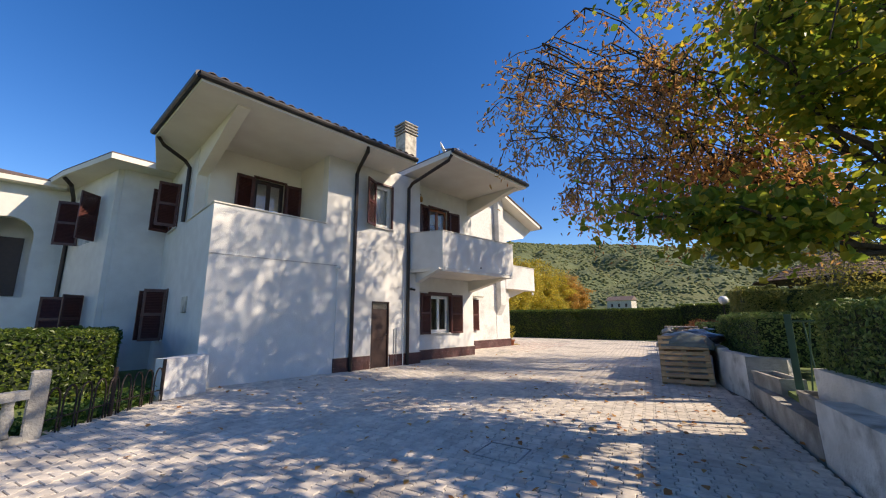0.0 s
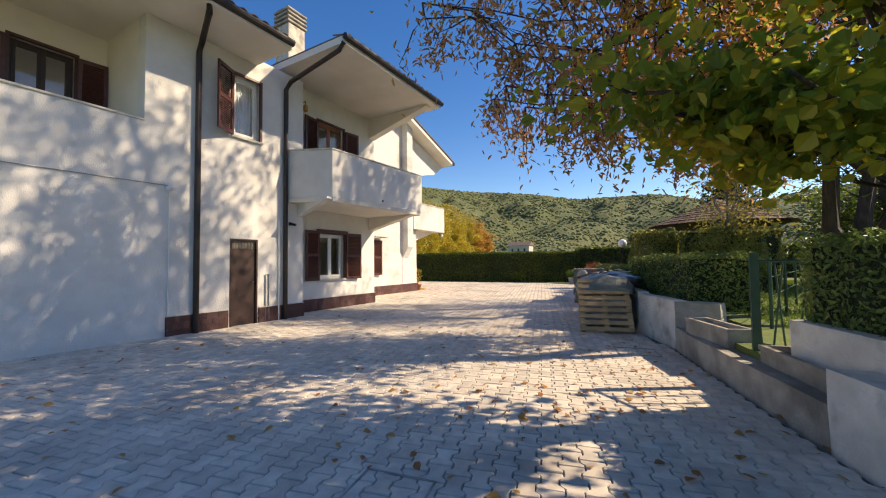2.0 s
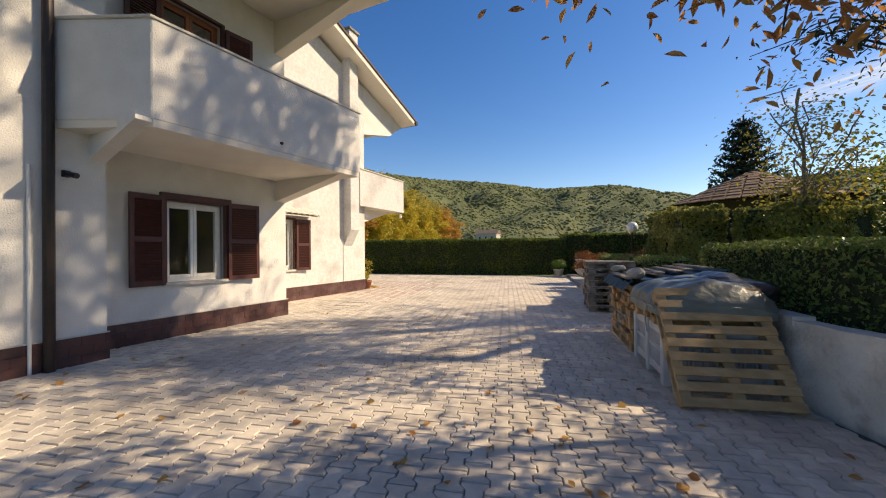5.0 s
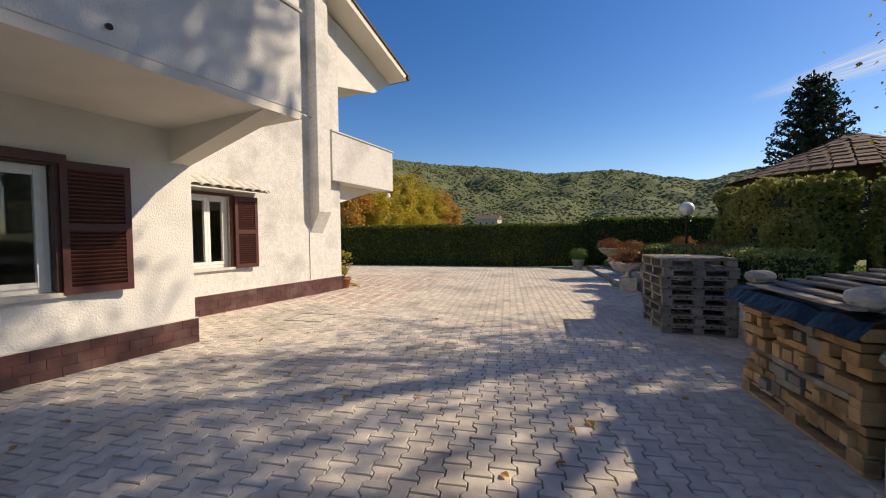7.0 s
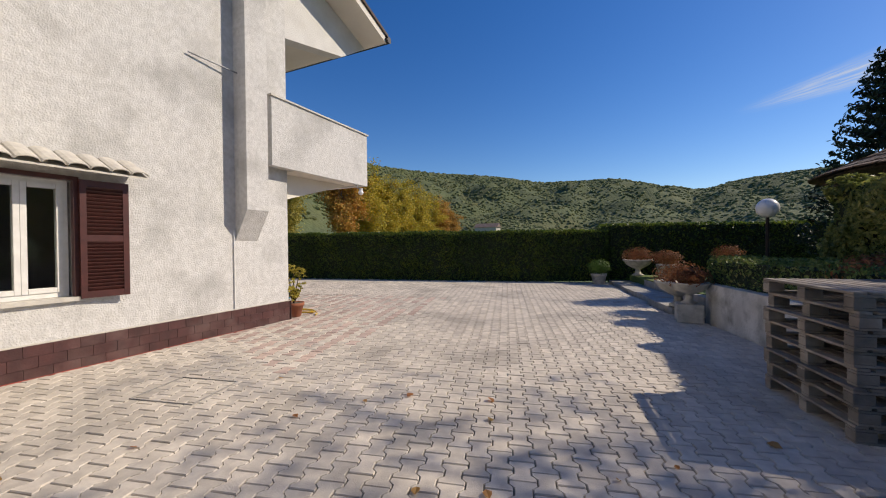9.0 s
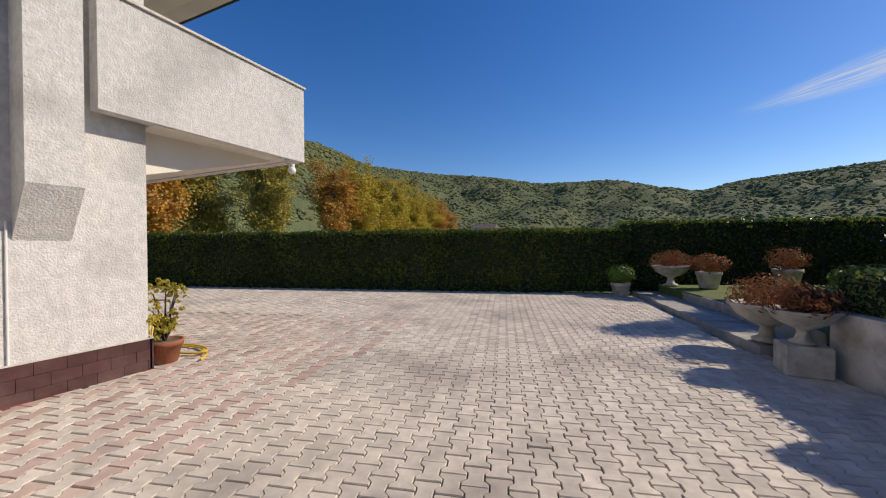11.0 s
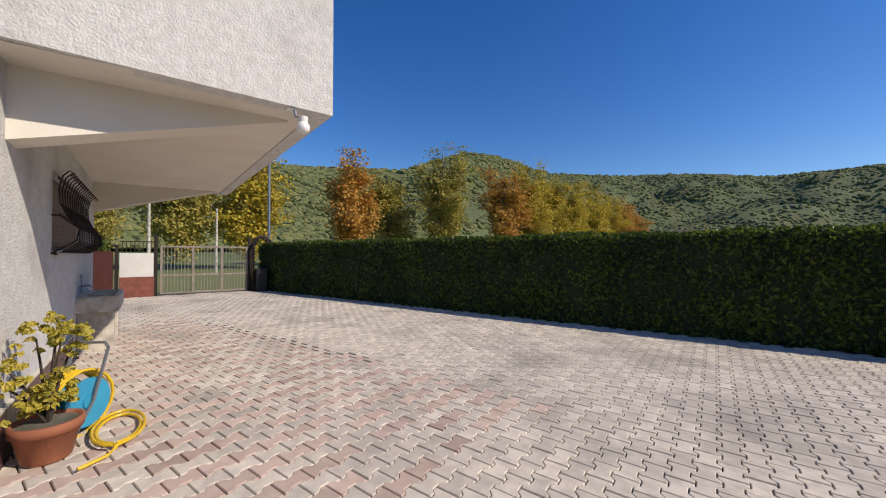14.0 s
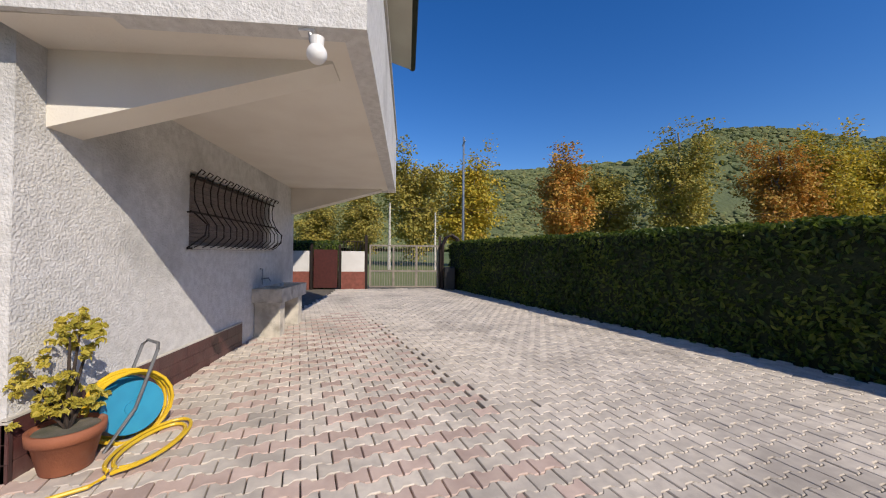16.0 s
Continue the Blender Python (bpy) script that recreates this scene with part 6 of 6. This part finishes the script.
for x in (GX - 0.2, GX + 0.25):
    part("arch", tube(B(), [(x, 20.45, 0.35), (x, 20.45, 2.0), (x, 20.6, 2.3), (x, 20.8, 2.38), (x, 21.0, 2.25), (x, 21.1, 2.0), (x, 21.1, 0.35)], 0.05, 8), IRON, gp)
part("motor", box(B(), GX + 0.1, 20.5, 0.35, GX + 0.45, 20.9, 1.2, bevel=0.03), BLACK, gp)
ew = thing("entrance_wall", (GX, 16, 0.38), "white rendered entrance wall with a brick base", "wall", kind="structure")
part("render", box(B(), GX - 0.2, 13.5, 1.0, GX + 0.05, 15.6, 1.75), PLASTER, ew)
part("render", box(B(), GX - 0.2, 16.75, 1.0, GX + 0.05, 17.6, 1.75), PLASTER, ew)
part("brick_base", box(B(), GX - 0.2, 13.5, 0.25, GX + 0.08, 15.6, 0.997), BRICK_RED, ew)
part("brick_base", box(B(), GX - 0.2, 16.75, 0.25, GX + 0.08, 17.6, 0.997), BRICK_RED, ew)
part("gate_panel", box(B(), GX - 0.05, 15.75, 0.4, GX, 16.6, 1.8), SHUTTER, ew, "brown pedestrian gate")
for y in (15.68, 16.68):
    part("post", box(B(), GX - 0.05, y - 0.04, 0.3, GX + 0.05, y + 0.04, 2.0), IRON, ew)
bm = B()
for i in range(8):
    box(bm, GX - 0.01, 16.8 + i * 0.1, 1.76, GX + 0.01, 16.82 + i * 0.1, 2.1)
box(bm, GX - 0.012, 16.75, 2.1, GX + 0.012, 17.6, 2.13)
part("railing", bm, IRON, ew)


def pole(x, y, h, r, label, material):
    t = thing("utility_pole", (x, y, 0.4), label, "pole", "poles by the road")
    part("shaft", cyl(B(), (x, y, 0.2), (x, y, h), r, r * 0.6, 10), material, t)
    part("bracket", box(B(), x - 0.4, y - 0.02, h - 0.3, x + 0.4, y + 0.02, h - 0.24), STEEL, t)
    return t


pole(-25.0, 21.6, 6.9, 0.07, "grey steel lamp pole behind the gate", STEEL)
pole(-44, 17.5, 6.5, 0.14, "pale concrete utility pole by the road", STONE_WHITE)
pole(-40, 21.5, 5.2, 0.1, "pale concrete utility pole by the road", STONE_WHITE)
wires = thing("overhead_wire", (-44, 17.5, 6.3), "thin wires between the roadside poles", "wire")
for z in (6.3, 6.0):
    part("wire", tube(B(), [(-44, 10 + i * 4, z - 0.3 * math.sin(math.pi * (i % 6) / 6)) for i in range(16)], 0.012, 5), BLACK, wires)

# ---- garden furniture ----
gz = thing("gazebo", (0.95, 21.6, 0.42), "round timber gazebo with a shingled conical roof", "gazebo")
GC = Vector((0.95, 21.6, 0.28))
for i in range(6):
    a = math.pi * 2 * i / 6 + 0.3
    p = GC + Vector((1.9 * math.cos(a), 1.9 * math.sin(a), 0))
    part("post", cyl(B(), (p.x, p.y, 0.4), (p.x, p.y, 3.0), 0.07, n=10), BARK, gz)
part("roof_deck", lathe(B(), [(2.35, 2.66), (2.35, 2.7), (0.12, 3.72), (0.05, 3.8)], 24, GC), BARK, gz)
me = None
for row in range(9):
    f = row / 9
    rr = 2.42 * (1 - f)
    cnt = max(6, int(2 * math.pi * rr / 0.34))
    for i in range(cnt):
        a = 2 * math.pi * (i + (row % 2) * 0.5) / cnt
        if me is None:
            me = mesh_of("shingle", box(B(), -0.16, -0.19, -0.012, 0.16, 0.19, 0.012), THATCH)
        s = new("shingle", me)
        s.matrix_basis = Matrix.Translation(GC + Vector((rr * math.cos(a), rr * math.sin(a), 2.72 + 1.06 * f + 0.03))) @ Matrix.Rotation(a - math.pi / 2, 4, "Z") @ Matrix.Rotation(radians(-20 + 4 * math.sin(i * 7.1)), 4, "X")
        s.parent, s.matrix_parent_inverse = gz, world_of(gz).inverted()
lamp = thing("garden_lamp", (-2.7, 20.8, 0.42), "white globe lamp on a dark garden post", "lamp")
part("post", cyl(B(), (-2.69, 20.79, 0.4), (-2.69, 20.79, 2.12), 0.035, 0.03, 10), IRON, lamp)
bm = B()
bmesh.ops.create_uvsphere(bm, u_segments=24, v_segments=14, radius=0.19, matrix=Matrix.Translation((-2.69, 20.79, 2.29)))
for f in bm.faces:
    f.smooth = True
part("globe", bm, GLOBE, lamp)
gf = thing("green_gate", (0.9, 8.4, 0.42), "green metal garden gate with slanting bars", "gate")
g0, g1 = Vector((-0.24, 7.47, 0.42)), Vector((0.71, 6.72, 0.42))
for p in (g0, g1):
    part("post", box(B(), p.x - 0.04, p.y - 0.04, 0.4, p.x + 0.04, p.y + 0.04, 1.55), GREEN_METAL, gf)
for z in (0.5, 1.45):
    part("rail", tube(B(), [g0 + Vector((0, 0, z - 0.42)), g1 + Vector((0, 0, z - 0.42))], 0.018, 6), GREEN_METAL, gf)
for i in range(11):
    p = g0.lerp(g1, (i + 0.5) / 11)
    q = g0.lerp(g1, min(1, (i + 0.5) / 11 + 0.1 * (1 if i % 2 else -0.6)))
    part("bar", tube(B(), [p + Vector((0, 0, 0.08)), q + Vector((0, 0, 1.03))], 0.01, 6), GREEN_METAL, gf)
mesh_f = thing("mesh_fence", (2, 13, 0.42), "thin green wire fence across the lawn", "fence")
for i in range(6):
    p = Vector((0.25, 9.3, 0)).lerp(Vector((3.2, 19.0, 0)), i / 5)
    part("post", cyl(B(), (p.x, p.y, 0.4), (p.x, p.y, 1.5), 0.025, n=8), GREEN_METAL, mesh_f)
for z in (0.6, 0.9, 1.2, 1.45):
    part("wire", tube(B(), [(0.25, 9.3, z), (3.2, 19.0, z)], 0.006, 5), GREEN_METAL, mesh_f)

# far farmhouse in the valley
fh = thing("farmhouse", (-70, 208, 4), "small pale farmhouse far across the fields", "house")
d = Vector((-math.sin(radians(18.3)), math.cos(radians(18.3)))) * 205 + Vector((-5.5, 12))
bm = box(B(), d.x - 6, d.y - 4, 3, d.x + 6, d.y + 4, 11.0)
part("wall", bm, STONE_WHITE, fh)
part("roof", prism(B(), [(d.y - 4.6, 10.9), (d.y + 4.6, 10.9), (d.y, 13.2)], "x", d.x - 6.5, d.x + 6.5), ROOF_TILE, fh)
for i in range(3):
    part("window", box(B(), d.x - 4 + i * 3.5, d.y - 4.08, 7.5, d.x - 3 + i * 3.5, d.y - 3.9, 9.2), DARK_WOOD, fh)

# ---- fallen leaves and grass ----
rs = np.random.RandomState(91)
cand = np.stack([rs.uniform(-9, 1, 2600), rs.uniform(0.5, 15, 2600)], 1)
keep = []
for x, y in cand:
    if inside(x, y, EDGE) and rs.rand() < (0.28 if x > -4.2 - 0.2 * y + 1.2 else 0.1) * (1.4 if y < 9 else 0.5):
        keep.append((x, y, ground_z(x, y) + 0.012))
keep = np.array(keep)
tagged(new("fallen_leaves", leaves_mesh("fallen_leaves", keep, np.repeat([[0, 0, 1.0]], len(keep), 0), 0.075, RUST_LEAF, (1.0, 0.8), 0.25, 0, 92)), "dry brown leaves scattered over the paving", "leaves", kind="stuff")
gp_ = np.stack([rs.uniform(-0.5, 9, 26000), rs.uniform(7, 26, 26000), np.full(26000, 0.45)], 1)
gp_ = gp_[gp_[:, 0] > 0.9 - 0.2 * (gp_[:, 1] - 7)]
tagged(new("grass", leaves_mesh("grass", gp_, np.repeat([[1.0, 0, 0.0]], len(gp_), 0), 0.11, GRASS_BLADE, (1.0, 0.18), 0.8, -3.0, 93)), "short sunny grass on the lawn", "grass", kind="stuff")
# ---- paving: bone-shaped interlocking blocks, the joints sunk between them ----
PW, PL, WAVE, GAP = 0.15, 0.215, 0.017, 0.0045
YROT = radians(15.5)
PU, PV = Vector((math.cos(YROT), math.sin(YROT))), Vector((-math.sin(YROT), math.cos(YROT)))


def paver_outline(grow):
    w, h, a = PW / 2 - grow, PL / 2 - grow, WAVE
    s = PL / 2
    right = [(w + a, -h), (w + a, -s * 0.62), (w - a, -s * 0.32), (w - a, s * 0.32), (w + a, s * 0.62), (w + a, h)]
    return right + [(-x, y) for x, y in reversed(right)]


o0, o1 = paver_outline(GAP), paver_outline(GAP + 0.005)
proto = [(x, y, -0.045) for x, y in o0] + [(x, y, -0.007) for x, y in o0] + [(x, y, 0.0) for x, y in o1]
k = len(o0)
pf = [[(i, (i + 1) % k, k + (i + 1) % k, k + i) for i in range(k)], [(k + i, k + (i + 1) % k, 2 * k + (i + 1) % k, 2 * k + i) for i in range(k)]]
quads = np.array(pf[0] + pf[1])
cap = list(range(2 * k, 3 * k))
caps = np.array([[cap[0], cap[1], cap[10], cap[11]], [cap[1], cap[2], cap[9], cap[10]], [cap[2], cap[3], cap[8], cap[9]], [cap[3], cap[4], cap[7], cap[8]], [cap[4], cap[5], cap[6], cap[7]]])
quads = np.concatenate([quads, caps])
proto = np.array(proto)
rs = np.random.RandomState(41)
near_list, plain, red = [], [], []
for i in range(-190, 110):
    for j in range(-60, 170):
        q = PU * (i * PW) + PV * (j * PL + (PL / 2 if i % 2 else 0))
        if not inside(q.x, q.y, EDGE):
            continue
        dz, tx, ty = rs.normal(0, 0.0015), rs.normal(0, 0.006), rs.normal(0, 0.006)
        off = (q.y - 20.0 - 0.345 * (q.x + 11.8)) * 0.945
        if 0 < off < 1.2 and -16.6 < q.x < -12.2:
            q = q + Vector((-0.33, 0.94)) * 0.03 * (1 - off / 1.2)
        item = (q.x, q.y, dz, tx, ty)
        if q.y > 15.2 - 0.35 * (q.x + 11.2) and q.x < -9.2 - 0.15 * (q.y - 17) and q.y < 20.0 + 0.345 * (q.x + 11.8) and i % 2 == 0 and rs.rand() < 0.75:
            red.append(item)
        elif -5.9 < q.x < -3.9 and 11.4 < q.y < 15.6 and len(near_list) < 290:
            near_list.append(item)
        else:
            plain.append(item)


def paver_field(items, material, name, label):
    it = np.array(items)
    c, s = math.cos(YROT), math.sin(YROT)
    v = np.repeat(proto[None], len(it), 0)
    z = v[:, :, 2] + v[:, :, 0] * it[:, 3:4] + v[:, :, 1] * it[:, 4:5] + it[:, 2:3] - 0.017 * it[:, :1]
    x = v[:, :, 0] * c - v[:, :, 1] * s + it[:, :1]
    y = v[:, :, 0] * s + v[:, :, 1] * c + it[:, 1:2]
    z = z - 0.017 * (x - it[:, :1])
    vv = np.stack([x, y, z], 2).reshape(-1, 3)
    ff = (quads[None] + (np.arange(len(it)) * len(proto))[:, None, None]).reshape(-1, 4)
    me = bpy.data.meshes.new(name)
    me.from_pydata(vv.tolist(), [], ff.tolist())
    me.materials.append(material)
    ob = new(name, me)
    ob.parent, ob.matrix_parent_inverse = yard_ob, Matrix.Identity(4)
    return tagged(ob, label, kind="stuff")


paver_field(plain, PAVER_ALL, "paving_blocks", "worn grey interlocking concrete paving blocks")
paver_field(red, PAVER_RED, "paving_blocks", "pinkish interlocking concrete paving blocks near the house")
me = bpy.data.meshes.new("paving_block")
me.from_pydata(proto.tolist(), [], quads.tolist())
me.materials.append(PAVER)
for x, y, dz, tx, ty in near_list:
    ob = new("paving_block", me)
    ob.matrix_basis = Matrix.Translation((x, y, dz - 0.017 * x)) @ Matrix.Rotation(0.017, 4, "Y") @ Matrix.Rotation(YROT, 4, "Z") @ Matrix.Rotation(ty, 4, "X")
    ob.parent = yard_ob
